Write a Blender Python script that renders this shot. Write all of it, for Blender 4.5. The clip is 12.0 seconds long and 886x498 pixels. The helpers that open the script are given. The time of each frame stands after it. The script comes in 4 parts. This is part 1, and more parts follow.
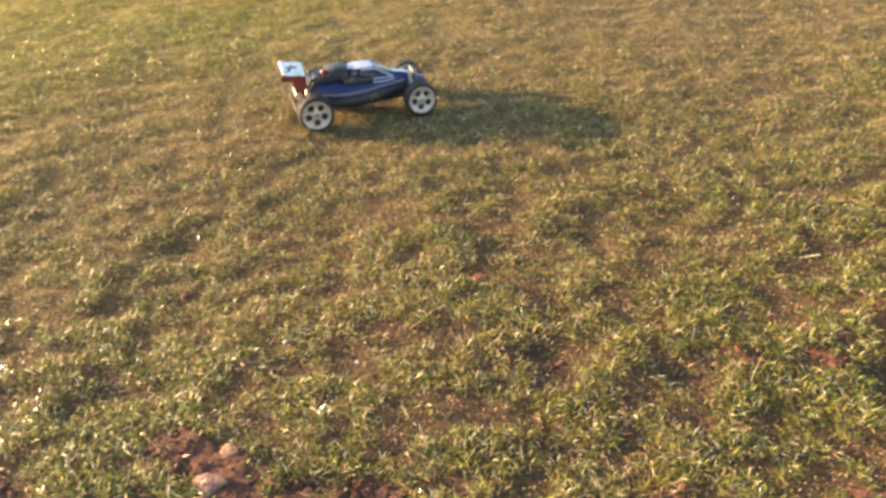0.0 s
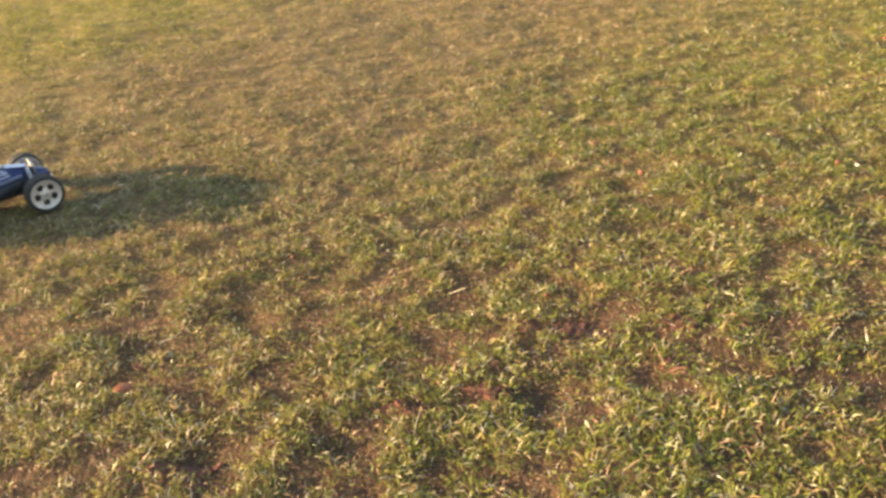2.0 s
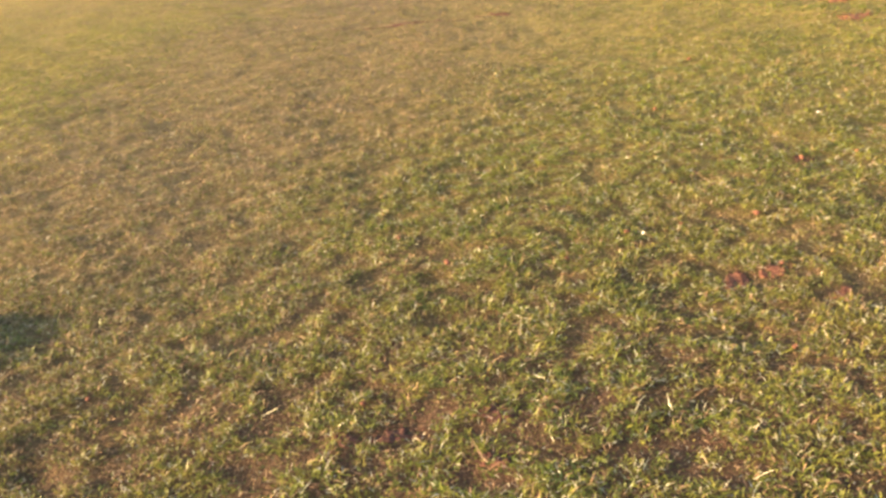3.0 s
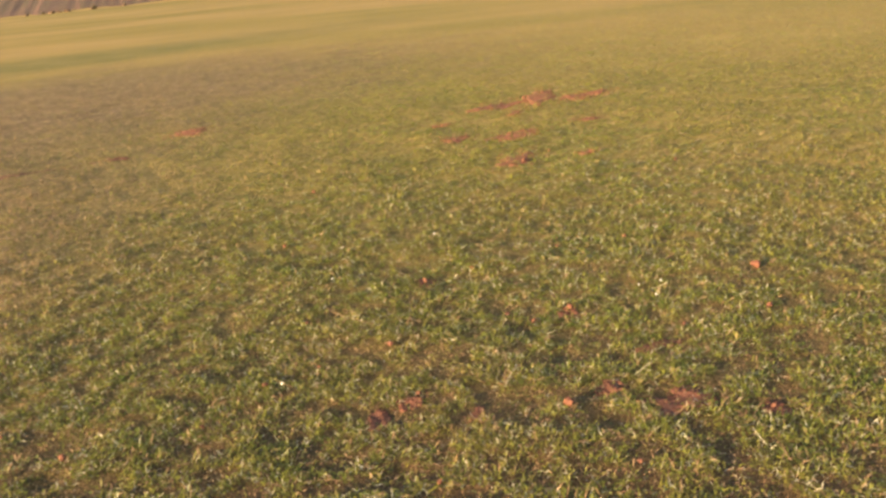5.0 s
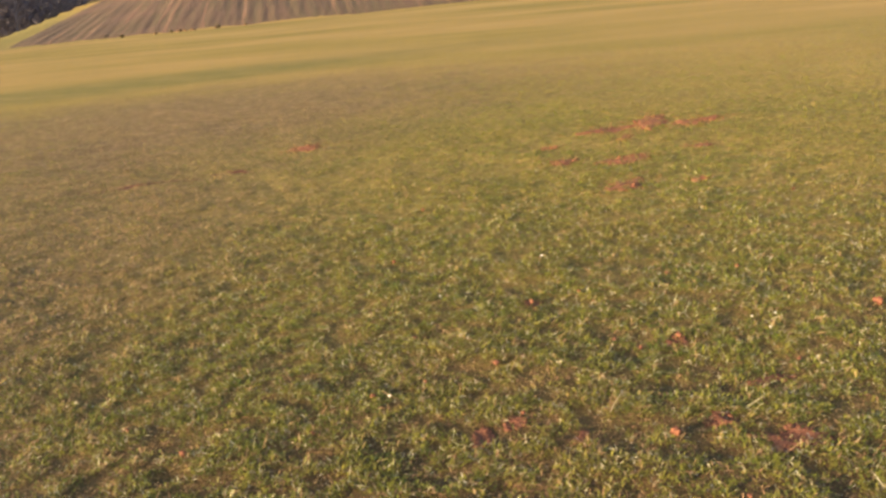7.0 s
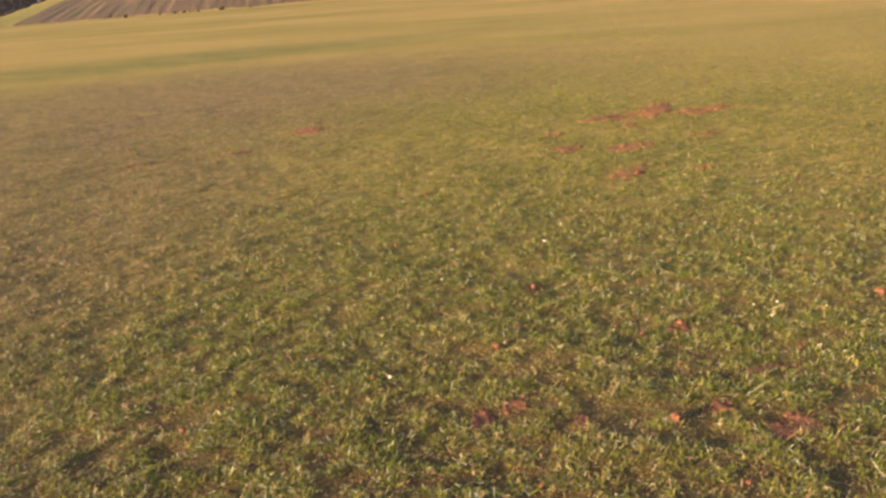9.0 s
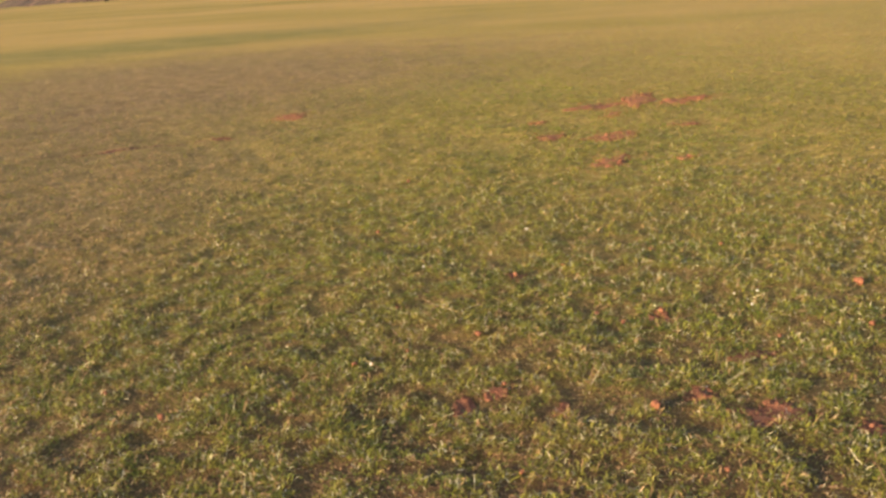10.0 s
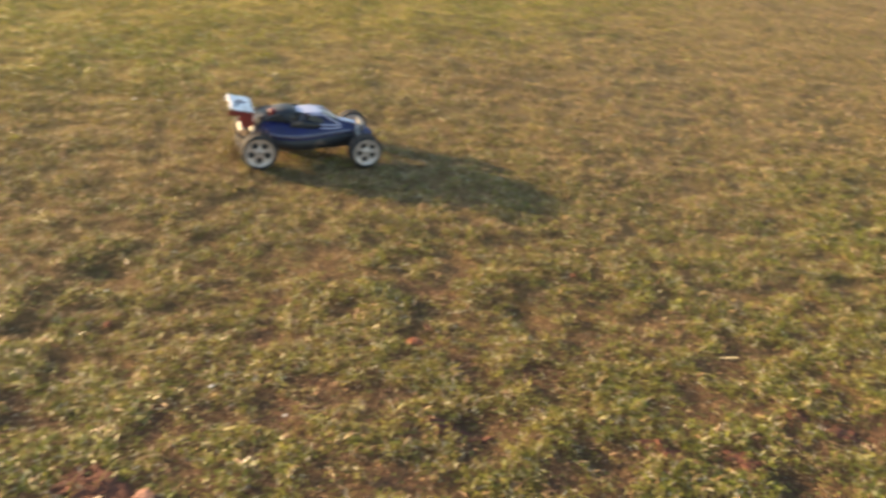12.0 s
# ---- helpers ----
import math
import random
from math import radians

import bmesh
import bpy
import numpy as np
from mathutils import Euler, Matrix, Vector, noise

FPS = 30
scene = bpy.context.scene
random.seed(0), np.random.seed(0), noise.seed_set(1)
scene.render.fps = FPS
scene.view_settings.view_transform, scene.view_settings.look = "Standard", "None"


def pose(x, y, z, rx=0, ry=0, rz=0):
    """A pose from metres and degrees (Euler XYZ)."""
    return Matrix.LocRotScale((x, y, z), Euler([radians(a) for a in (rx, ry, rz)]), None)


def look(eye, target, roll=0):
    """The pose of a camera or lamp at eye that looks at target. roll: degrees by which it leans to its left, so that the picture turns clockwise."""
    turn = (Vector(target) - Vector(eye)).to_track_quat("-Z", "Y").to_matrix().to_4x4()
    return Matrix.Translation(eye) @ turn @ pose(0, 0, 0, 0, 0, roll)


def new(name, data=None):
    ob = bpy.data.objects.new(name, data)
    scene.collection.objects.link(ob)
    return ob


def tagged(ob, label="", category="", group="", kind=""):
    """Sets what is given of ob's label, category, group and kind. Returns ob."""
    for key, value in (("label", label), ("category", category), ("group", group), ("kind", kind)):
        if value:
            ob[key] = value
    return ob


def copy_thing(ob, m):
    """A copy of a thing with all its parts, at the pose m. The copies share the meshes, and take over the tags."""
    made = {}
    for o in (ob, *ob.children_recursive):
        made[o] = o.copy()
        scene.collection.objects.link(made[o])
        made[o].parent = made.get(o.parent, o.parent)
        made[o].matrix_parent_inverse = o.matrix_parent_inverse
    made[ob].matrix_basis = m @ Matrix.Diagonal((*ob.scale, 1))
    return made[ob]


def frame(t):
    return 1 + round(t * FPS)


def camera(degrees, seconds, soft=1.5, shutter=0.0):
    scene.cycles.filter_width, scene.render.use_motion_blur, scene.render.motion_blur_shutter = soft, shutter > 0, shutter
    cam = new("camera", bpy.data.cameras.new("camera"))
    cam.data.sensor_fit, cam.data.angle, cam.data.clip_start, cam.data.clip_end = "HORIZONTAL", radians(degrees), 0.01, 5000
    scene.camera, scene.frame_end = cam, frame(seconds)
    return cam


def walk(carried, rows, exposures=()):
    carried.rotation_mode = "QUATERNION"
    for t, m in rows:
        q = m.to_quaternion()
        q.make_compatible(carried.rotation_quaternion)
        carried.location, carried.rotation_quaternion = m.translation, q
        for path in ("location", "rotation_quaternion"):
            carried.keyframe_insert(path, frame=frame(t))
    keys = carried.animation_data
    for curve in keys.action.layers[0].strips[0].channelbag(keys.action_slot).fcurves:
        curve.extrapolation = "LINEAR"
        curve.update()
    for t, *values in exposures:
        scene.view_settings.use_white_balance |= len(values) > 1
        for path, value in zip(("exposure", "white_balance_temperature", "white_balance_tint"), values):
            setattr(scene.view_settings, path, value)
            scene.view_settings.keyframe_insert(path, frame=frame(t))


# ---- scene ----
cam = camera(54.8, 12.0, soft=2.85, shutter=0.12)
PATH = [
    (0, (0.03, -0.275, 0.953), (-1.452, 0.617, -0.052), -4.9),
    (0.5, (0.042, -0.307, 0.918), (-1.458, 0.418, -0.189), -5.0),
    (1, (0.028, -0.252, 0.936), (-1.361, 0.652, -0.184), -4.9),
    (1.2, (0.026, -0.245, 0.965), (-1.315, 0.743, -0.142), -5.5),
    (1.5, (0.041, -0.159, 0.945), (-1.22, 0.988, -0.101), -5.6),
    (2, (0.064, -0.095, 0.948), (-1.002, 1.295, -0.017), -5.7),
    (2.5, (0.069, -0.056, 0.977), (-0.832, 1.477, 0.06), -6.3),
    (3, (0.097, -0.018, 0.972), (-0.659, 1.636, 0.14), -6.9),
    (3.5, (0.127, 0.047, 0.99), (-0.267, 1.86, 0.242), -6.3),
    (3.7, (0.162, 0.079, 0.99), (-0.09, 1.942, 0.309), -5.8),
    (5.3, (0.164, 0.116, 1.005), (0.172, 2.007, 0.353), -6.0),
    (5.5, (0.157, 0.115, 1.011), (0.165, 2.006, 0.36), -6.0),
    (6, (0.162, 0.11, 1.017), (0.112, 2.014, 0.407), -6.0),
    (6.5, (0.136, 0.092, 1.015), (-0.011, 1.997, 0.424), -6.0),
    (7, (0.14, 0.085, 1.011), (-0.083, 1.984, 0.426), -5.8),
    (9, (0.133, 0.085, 0.999), (-0.093, 1.974, 0.385), -4.8),
    (9.5, (0.138, 0.091, 1.002), (-0.052, 1.985, 0.385), -4.9),
    (10, (0.135, 0.092, 0.992), (-0.053, 1.976, 0.35), -4.1),
    (10.5, (0.143, 0.092, 0.98), (-0.038, 1.955, 0.274), -2.4),
    (11, (0.105, 0.06, 0.961), (-0.268, 1.895, 0.258), -1.2),
    (11.3, (0.055, 0.01, 0.958), (-0.518, 1.777, 0.216), 0.2),
    (11.5, (0.021, -0.032, 0.937), (-0.745, 1.656, 0.186), 0.5),
    (11.7, (-0.026, -0.118, 0.952), (-1.005, 1.421, 0.132), 3.6),
    (12, (-0.023, -0.34, 0.99), (-1.417, 0.769, 0.082), 5.9),
]
EXPOSURES = [(0, 2.46), (1, 2.40), (2.5, 2.45), (3.5, 2.22), (5.3, 1.87), (10.5, 1.77), (11.5, 1.92), (12, 2.12)]
walk(cam, [(t, look(eye, target, roll)) for t, eye, target, roll in PATH], EXPOSURES)

# ---- light ----
SUN_AZIMUTH = math.atan2(-0.60, -0.80)   # the side that the sun stands on
SUN_HEIGHT = radians(10.3)
sky_world = bpy.data.worlds.new("sky")
scene.world = sky_world
sky_world.use_nodes = True
sky_nodes = sky_world.node_tree
sky = sky_nodes.nodes.new("ShaderNodeTexSky")
sky.sky_type = "NISHITA"
sky.sun_disc = False
sky.sun_elevation = SUN_HEIGHT
sky.sun_rotation = math.pi / 2 - SUN_AZIMUTH
sky.dust_density = 1.5
sky_nodes.links.new(sky.outputs["Color"], sky_nodes.nodes["Background"].inputs["Color"])
sky_nodes.nodes["Background"].inputs["Strength"].default_value = 0.105

sun_data = bpy.data.lights.new("sun", "SUN")
sun_data.energy = 4.85
sun_data.angle = radians(0.6)
sun_data.color = (1.0, 0.71, 0.41)
sun = new("sun", sun_data)
sun_way = Vector((math.cos(SUN_AZIMUTH) * math.cos(SUN_HEIGHT), math.sin(SUN_AZIMUTH) * math.cos(SUN_HEIGHT), math.sin(SUN_HEIGHT)))
sun.matrix_world = look(sun_way * 30, (0, 0, 0))


HILL_LEFT = (-32.65, 50.0)                  # foot of the hill's far corner


# ---- materials ----
def fresh(name):
    m = bpy.data.materials.new(name)
    m.use_nodes = True
    return m, m.node_tree, m.node_tree.nodes["Principled BSDF"]


def add(tree, kind, **values):
    n = tree.nodes.new(kind)
    for k, v in values.items():
        n.inputs[k.replace("_", " ")].default_value = v
    return n


def ramp(tree, source, stops):
    n = tree.nodes.new("ShaderNodeValToRGB")
    e = n.color_ramp.elements
    while len(e) < len(stops):
        e.new(0.5)
    for item, (p, c) in zip(e, stops):
        item.position, item.color = p, (*c, 1)
    tree.links.new(source, n.inputs[0])
    return n.outputs[0]


def blend(tree, factor, a, b, how="MIX"):
    n = tree.nodes.new("ShaderNodeMix")
    n.data_type, n.blend_type = "RGBA", how
    for sock, v in ((0, factor), (6, a), (7, b)):
        if isinstance(v, (int, float)):
            n.inputs[sock].default_value = v
        elif isinstance(v, tuple):
            n.inputs[sock].default_value = (*v, 1)
        else:
            tree.links.new(v, n.inputs[sock])
    return n.outputs[2]


def place(tree, scale=(1, 1, 1), turn=0.0):
    """World position, turned about z and then stretched."""
    geo = tree.nodes.new("ShaderNodeNewGeometry")
    spin = add(tree, "ShaderNodeMapping")
    spin.inputs["Rotation"].default_value = (0, 0, turn)
    tree.links.new(geo.outputs["Position"], spin.inputs["Vector"])
    mp = add(tree, "ShaderNodeMapping", Scale=scale)
    tree.links.new(spin.outputs[0], mp.inputs["Vector"])
    return mp.outputs[0]


def noise_of(tree, where, scale, detail=3.0, rough=0.55):
    n = add(tree, "ShaderNodeTexNoise", Scale=scale, Detail=detail, Roughness=rough)
    if where is not None:
        tree.links.new(where, n.inputs["Vector"])
    return n.outputs[0]


def bump(tree, bsdf, height, strength, distance):
    n = add(tree, "ShaderNodeBump", Strength=strength, Distance=distance)
    tree.links.new(height, n.inputs["Height"])
    tree.links.new(n.outputs[0], bsdf.inputs["Normal"])


def stretch(tree, source, low, high):
    n = tree.nodes.new("ShaderNodeMapRange")
    n.inputs[1].default_value, n.inputs[2].default_value = low, high
    tree.links.new(source, n.inputs[0])
    return n.outputs[0]


def spot(tree, x, y, long, wide, turn):
    """1 inside an oval on the ground, fading raggedly to 0 round its rim."""
    geo = tree.nodes.new("ShaderNodeNewGeometry")
    mp = tree.nodes.new("ShaderNodeMapping")
    mp.vector_type = "TEXTURE"
    mp.inputs["Location"].default_value = (x, y, 0)
    mp.inputs["Rotation"].default_value = (0, 0, radians(turn))
    mp.inputs["Scale"].default_value = (long, wide, 500)
    tree.links.new(geo.outputs["Position"], mp.inputs["Vector"])
    size = tree.nodes.new("ShaderNodeVectorMath")
    size.operation = "LENGTH"
    tree.links.new(mp.outputs[0], size.inputs[0])
    rag = add(tree, "ShaderNodeMath")
    rag.operation = "MULTIPLY_ADD"
    tree.links.new(noise_of(tree, place(tree), 1.1, 5.0, 0.65), rag.inputs[0])
    rag.inputs[1].default_value = 1.3
    tree.links.new(size.outputs["Value"], rag.inputs[2])
    return stretch(tree, rag.outputs[0], 1.95, 1.15)


def leaf_material(name, stops, dry, gloss, through_light):
    """Blades: each its own tone; patches of drier turf across the field."""
    m, t, b = fresh(name)
    geo = t.nodes.new("ShaderNodeNewGeometry")
    tuft = stretch(t, blend(t, 0.5, noise_of(t, place(t), 34.0, 2.0), noise_of(t, place(t), 13.0, 2.0)), 0.34, 0.66)
    own = ramp(t, blend(t, 0.62, geo.outputs["Random Per Island"], tuft), stops)
    wide = stretch(t, noise_of(t, place(t), 0.8, 3.0), 0.42, 0.66)
    near = stretch(t, noise_of(t, place(t), 15.0, 3.0), 0.38, 0.7)
    patchy = blend(t, 0.45, wide, near)
    weak = add(t, "ShaderNodeMath")
    weak.operation = "MULTIPLY"
    t.links.new(patchy, weak.inputs[0])
    weak.inputs[1].default_value = 0.52
    tone = blend(t, weak.outputs[0], own, dry)
    t.links.new(tone, b.inputs["Base Color"])
    b.inputs["Roughness"].default_value = gloss
    b.inputs["Specular IOR Level"].default_value = 0.35
    tl = t.nodes.new("ShaderNodeBsdfTranslucent")
    t.links.new(tone, tl.inputs["Color"])
    mix = add(t, "ShaderNodeMixShader", Fac=through_light)
    t.links.new(b.outputs[0], mix.inputs[1])
    t.links.new(tl.outputs[0], mix.inputs[2])
    t.links.new(mix.outputs[0], t.nodes["Material Output"].inputs["Surface"])
    return m


GREEN = leaf_material("green_blades", [(0.0, (0.044, 0.082, 0.012)), (0.3, (0.121, 0.168, 0.022)), (0.6, (0.226, 0.248, 0.032)), (0.85, (0.34, 0.32, 0.054)), (1.0, (0.50, 0.41, 0.13))], (0.325, 0.220, 0.060), 0.42, 0.38)
STRAW = leaf_material("dry_blades", [(0.0, (0.19, 0.108, 0.070)), (0.35, (0.36, 0.222, 0.122)), (0.7, (0.54, 0.362, 0.180)), (1.0, (0.70, 0.54, 0.31))], (0.42, 0.235, 0.14), 0.45, 0.25)
THATCH = leaf_material("trodden_blades", [(0.0, (0.085, 0.066, 0.034)), (0.35, (0.18, 0.138, 0.068)), (0.7, (0.285, 0.225, 0.106)), (1.0, (0.46, 0.36, 0.185))], (0.25, 0.172, 0.094), 0.6, 0.25)
# Glints are put into the near-white colour; also used for pale straw.
PALE_BLADE = leaf_material("pale_straw_and_glints", [(0.0, (0.55, 0.47, 0.27)), (0.5, (0.74, 0.68, 0.46)), (1.0, (0.86, 0.82, 0.66))], (0.74, 0.62, 0.38), 0.2, 0.2)
WITHERED = leaf_material("withered_leaves", [(0.0, (0.030, 0.026, 0.014)), (0.5, (0.065, 0.052, 0.026)), (1.0, (0.11, 0.085, 0.042))], (0.09, 0.06, 0.03), 0.75, 0.2)
BROAD = leaf_material("broad_leaves", [(0.0, (0.05, 0.07, 0.016)), (0.5, (0.11, 0.13, 0.025)), (1.0, (0.19, 0.19, 0.045))], (0.17, 0.13, 0.045), 0.72, 0.25)


def turf_material():
    m, t, b = fresh("turf")
    grit = noise_of(t, place(t), 260.0, 3.0, 0.7)
    fine = noise_of(t, place(t), 70.0, 4.0, 0.7)
    mid = noise_of(t, place(t), 6.0, 4.0, 0.6)
    bands = noise_of(t, place(t, (0.07, 0.17, 1), 0.15), 1.0, 5.0, 0.6)
    # Red soil, with shade between the blades put into its dark stops.
    base = ramp(t, blend(t, 0.4, fine, grit), [(0.32, (0.022, 0.011, 0.009)), (0.48, (0.065, 0.034, 0.023)), (0.62, (0.125, 0.073, 0.042)), (0.8, (0.235, 0.155, 0.077))])
    green = ramp(t, mid, [(0.3, (0.10, 0.085, 0.026)), (0.5, (0.18, 0.12, 0.05)), (0.7, (0.24, 0.13, 0.072))])
    tone = blend(t, 0.22, base, green)
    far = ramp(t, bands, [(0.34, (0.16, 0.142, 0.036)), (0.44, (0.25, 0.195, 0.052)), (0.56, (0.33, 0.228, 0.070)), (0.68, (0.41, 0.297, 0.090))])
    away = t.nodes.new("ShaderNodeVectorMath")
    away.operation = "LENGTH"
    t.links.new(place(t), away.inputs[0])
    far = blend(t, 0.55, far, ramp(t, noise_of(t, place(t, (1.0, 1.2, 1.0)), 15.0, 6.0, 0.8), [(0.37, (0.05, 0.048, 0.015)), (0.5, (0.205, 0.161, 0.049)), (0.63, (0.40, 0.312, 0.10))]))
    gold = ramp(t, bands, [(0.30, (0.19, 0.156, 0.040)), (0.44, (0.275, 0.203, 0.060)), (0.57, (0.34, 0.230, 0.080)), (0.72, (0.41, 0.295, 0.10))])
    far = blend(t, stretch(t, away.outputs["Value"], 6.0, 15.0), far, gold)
    # Paler with distance from the origin: sunlit blade tips put into the colour.
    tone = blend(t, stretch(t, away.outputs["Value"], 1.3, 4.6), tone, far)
    scuffed = ramp(t, noise_of(t, place(t, (1.0, 1.8, 1.0)), 5.0, 6.0, 0.7), [(0.32, (0.084, 0.056, 0.035)), (0.5, (0.166, 0.112, 0.068)), (0.68, (0.278, 0.192, 0.112))])
    tone = blend(t, blend(t, 0.7, (0, 0, 0), spot(t, -3.6, 8.6, 4.4, 3.0, 18)), tone, scuffed)
    tone = blend(t, blend(t, 0.6, (0, 0, 0), spot(t, -2.9, 4.3, 3.4, 1.6, 100)), tone, scuffed)
    tone = blend(t, blend(t, 0.6, (0, 0, 0), spot(t, -6.6, 13.4, 6.5, 1.6, 18)), tone, ramp(t, noise_of(t, place(t, (0.6, 1.6, 1.0), 0.3), 1.6, 5.0, 0.7), [(0.35, (0.105, 0.108, 0.034)), (0.65, (0.22, 0.18, 0.066))]))
    tone = blend(t, blend(t, 0.8, (0, 0, 0), spot(t, HILL_LEFT[0] - 1.0, 55.0, 22.0, 4.0, 105)), tone, (0.185, 0.165, 0.058))
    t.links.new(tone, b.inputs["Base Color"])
    b.inputs["Roughness"].default_value = 0.9
    b.inputs["Specular IOR Level"].default_value = 0.1
    bump(t, b, fine, 0.8, 0.02)
    return m


def soil_material(name, dark, light, grain):
    m, t, b = fresh(name)
    a = noise_of(t, place(t), grain, 6.0, 0.65)
    c = noise_of(t, place(t), grain * 0.16, 3.0)
    tone = blend(t, stretch(t, a, 0.3, 0.7), dark, light)
    tone = blend(t, stretch(t, c, 0.45, 0.75), tone, tuple(0.62 * v for v in light))
    t.links.new(tone, b.inputs["Base Color"])
    b.inputs["Roughness"].default_value = 0.93
    b.inputs["Specular IOR Level"].default_value = 0.15
    bump(t, b, a, 0.7, 0.006)
    return m


def plain(name, colour, rough=0.5, metal=0.0, grain=40.0, change=0.25, coat=0.0):
    """Paint, plastic or metal with faint dirt and wear."""
    m, t, b = fresh(name)
    co = t.nodes.new("ShaderNodeTexCoord").outputs["Object"]
    n = noise_of(t, co, grain, 5.0, 0.6)
    d = noise_of(t, co, grain * 0.3, 3.0)
    tone = blend(t, stretch(t, n, 0.35, 0.75), colour, tuple(v * (1 - change) + 0.02 * change for v in colour))
    tone = blend(t, stretch(t, d, 0.6, 0.85), tone, (0.30, 0.19, 0.12))
    t.links.new(tone, b.inputs["Base Color"])
    r = t.nodes.new("ShaderNodeMapRange")
    r.inputs[3].default_value, r.inputs[4].default_value = rough * 0.8, min(1.0, rough * 1.4)
    t.links.new(n, r.inputs[0])
    t.links.new(r.outputs[0], b.inputs["Roughness"])
    b.inputs["Metallic"].default_value = metal
    b.inputs["Coat Weight"].default_value = coat
    bump(t, b, n, 0.15, 0.001)
    return m


TURF = turf_material()
# One red soil in tones that pale with distance: sunlight put into the colour.
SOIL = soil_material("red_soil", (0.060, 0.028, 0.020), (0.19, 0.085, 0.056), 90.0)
LIT_SOIL = soil_material("lit_red_soil", (0.185, 0.077, 0.043), (0.335, 0.143, 0.080), 120.0)
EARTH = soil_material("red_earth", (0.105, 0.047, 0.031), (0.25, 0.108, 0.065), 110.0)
STONE = soil_material("pink_stone", (0.19, 0.10, 0.075), (0.33, 0.19, 0.145), 80.0)
PALE = soil_material("pale_stone", (0.62, 0.58, 0.50), (0.86, 0.83, 0.76), 150.0)
DEAD = soil_material("dead_leaf", (0.34, 0.17, 0.10), (0.56, 0.35, 0.23), 130.0)
BLUE = plain("blue_lacquer", (0.009, 0.011, 0.085), 0.46, 0.0, 30, 0.5, 0.15)
SILL = plain("grey_lilac_lacquer", (0.13, 0.125, 0.18), 0.4, 0.0, 30, 0.25, 0.2)
LILAC = plain("pale_lacquer", (0.38, 0.37, 0.50), 0.3, 0.0, 30, 0.15, 0.4)
WHITE = plain("white_plastic", (0.82, 0.80, 0.80), 0.4, 0.0, 25, 0.1)
RIM = plain("off_white_rim", (0.54, 0.44, 0.38), 0.34, 0.25, 60, 0.2)
RUBBER = plain("dusty_rubber", (0.035, 0.031, 0.028), 0.85, 0.0, 50, 0.3)
BLACK = plain("black_plastic", (0.018, 0.018, 0.022), 0.45, 0.0, 50, 0.3)
METAL = plain("bare_metal", (0.45, 0.42, 0.38), 0.33, 1.0, 60, 0.25)
RED = plain("dark_red_plastic", (0.17, 0.020, 0.018), 0.4, 0.0, 40, 0.25)
NAVY = plain("navy_print", (0.05, 0.06, 0.16), 0.45, 0.0, 40, 0.2)
GLASS = plain("smoked_screen", (0.012, 0.014, 0.022), 0.3, 0.0, 40, 0.2, 0.1)


# ---- mesh helpers ----
def part(name, bm, material, parent=None, label=""):
    me = bpy.data.meshes.new(name)
    bm.normal_update()
    bm.to_mesh(me)
    bm.free()
    me.materials.append(material)
    ob = new(name, me)
    if parent is not None:
        ob.parent = parent
    return tagged(ob, label)


def smooth(ob, angle=40):
    ob.data.shade_smooth()
    ob.data.set_sharp_from_angle(angle=radians(angle))
    return ob


def mass(name, verts, faces, material):
    """One mesh from numpy arrays: verts (n, 3), faces (m, 3) or (m, 4)."""
    me = bpy.data.meshes.new(name)
    me.vertices.add(len(verts))
    me.vertices.foreach_set("co", np.ascontiguousarray(verts, dtype=np.float32).ravel())
    k = faces.shape[1]
    me.loops.add(faces.size)
    me.loops.foreach_set("vertex_index", np.ascontiguousarray(faces, dtype=np.int32).ravel())
    me.polygons.add(len(faces))
    me.polygons.foreach_set("loop_start", np.arange(0, faces.size, k, dtype=np.int32))
    me.update(calc_edges=True)
    me.materials.append(material)
    return new(name, me)


def box(bm, c, s, turn=None, bevel=0.0):
    made = bmesh.ops.create_cube(bm, size=1.0)["verts"]
    m = Matrix.Translation(c) @ (turn.to_4x4() if turn is not None else Matrix()) @ Matrix.Diagonal((*s, 1))
    bmesh.ops.transform(bm, matrix=m, verts=made)
    if bevel:
        edges = list({e for v in made for e in v.link_edges})
        bmesh.ops.bevel(bm, geom=edges, offset=bevel, segments=2, profile=0.5, affect="EDGES")


def rod(bm, a, b, r, n=10, r2=None):
    a, b = Vector(a), Vector(b)
    m = Matrix.Translation((a + b) / 2) @ (b - a).to_track_quat("Z", "Y").to_matrix().to_4x4()
    bmesh.ops.create_cone(bm, cap_ends=True, segments=n, radius1=r, radius2=r if r2 is None else r2, depth=(b - a).length, matrix=m)


def loft(bm, rings):
    """Rings of equal length joined, ends capped."""
    rows = [[bm.verts.new(p) for p in ring] for ring in rings]
    for a, b in zip(rows, rows[1:]):
        for i in range(len(a)):
            j = (i + 1) % len(a)
            bm.faces.new((a[i], a[j], b[j], b[i]))
    bm.faces.new(rows[0][::-1])
    bm.faces.new(rows[-1])
    bmesh.ops.recalc_face_normals(bm, faces=bm.faces[:])


def hull_ring(x, half, low, high, power=3.0, n=20, top=1.0):
    """A rounded cross-section at x; top narrows its upper half."""
    out = []
    for k in range(n):
        a = 2 * math.pi * k / n
        c, s = math.cos(a), math.sin(a)
        y = math.copysign(abs(c) ** (2 / power), c) * half
        z = math.copysign(abs(s) ** (2 / power), s)
        w = 1 + (top - 1) * max(0, z)
        out.append((x, y * w, (low + high) / 2 + z * (high - low) / 2))
    return out


# ---- ground ----
EDGE_Y = 48.5                               # where the mown grass ends and the ploughed hill begins
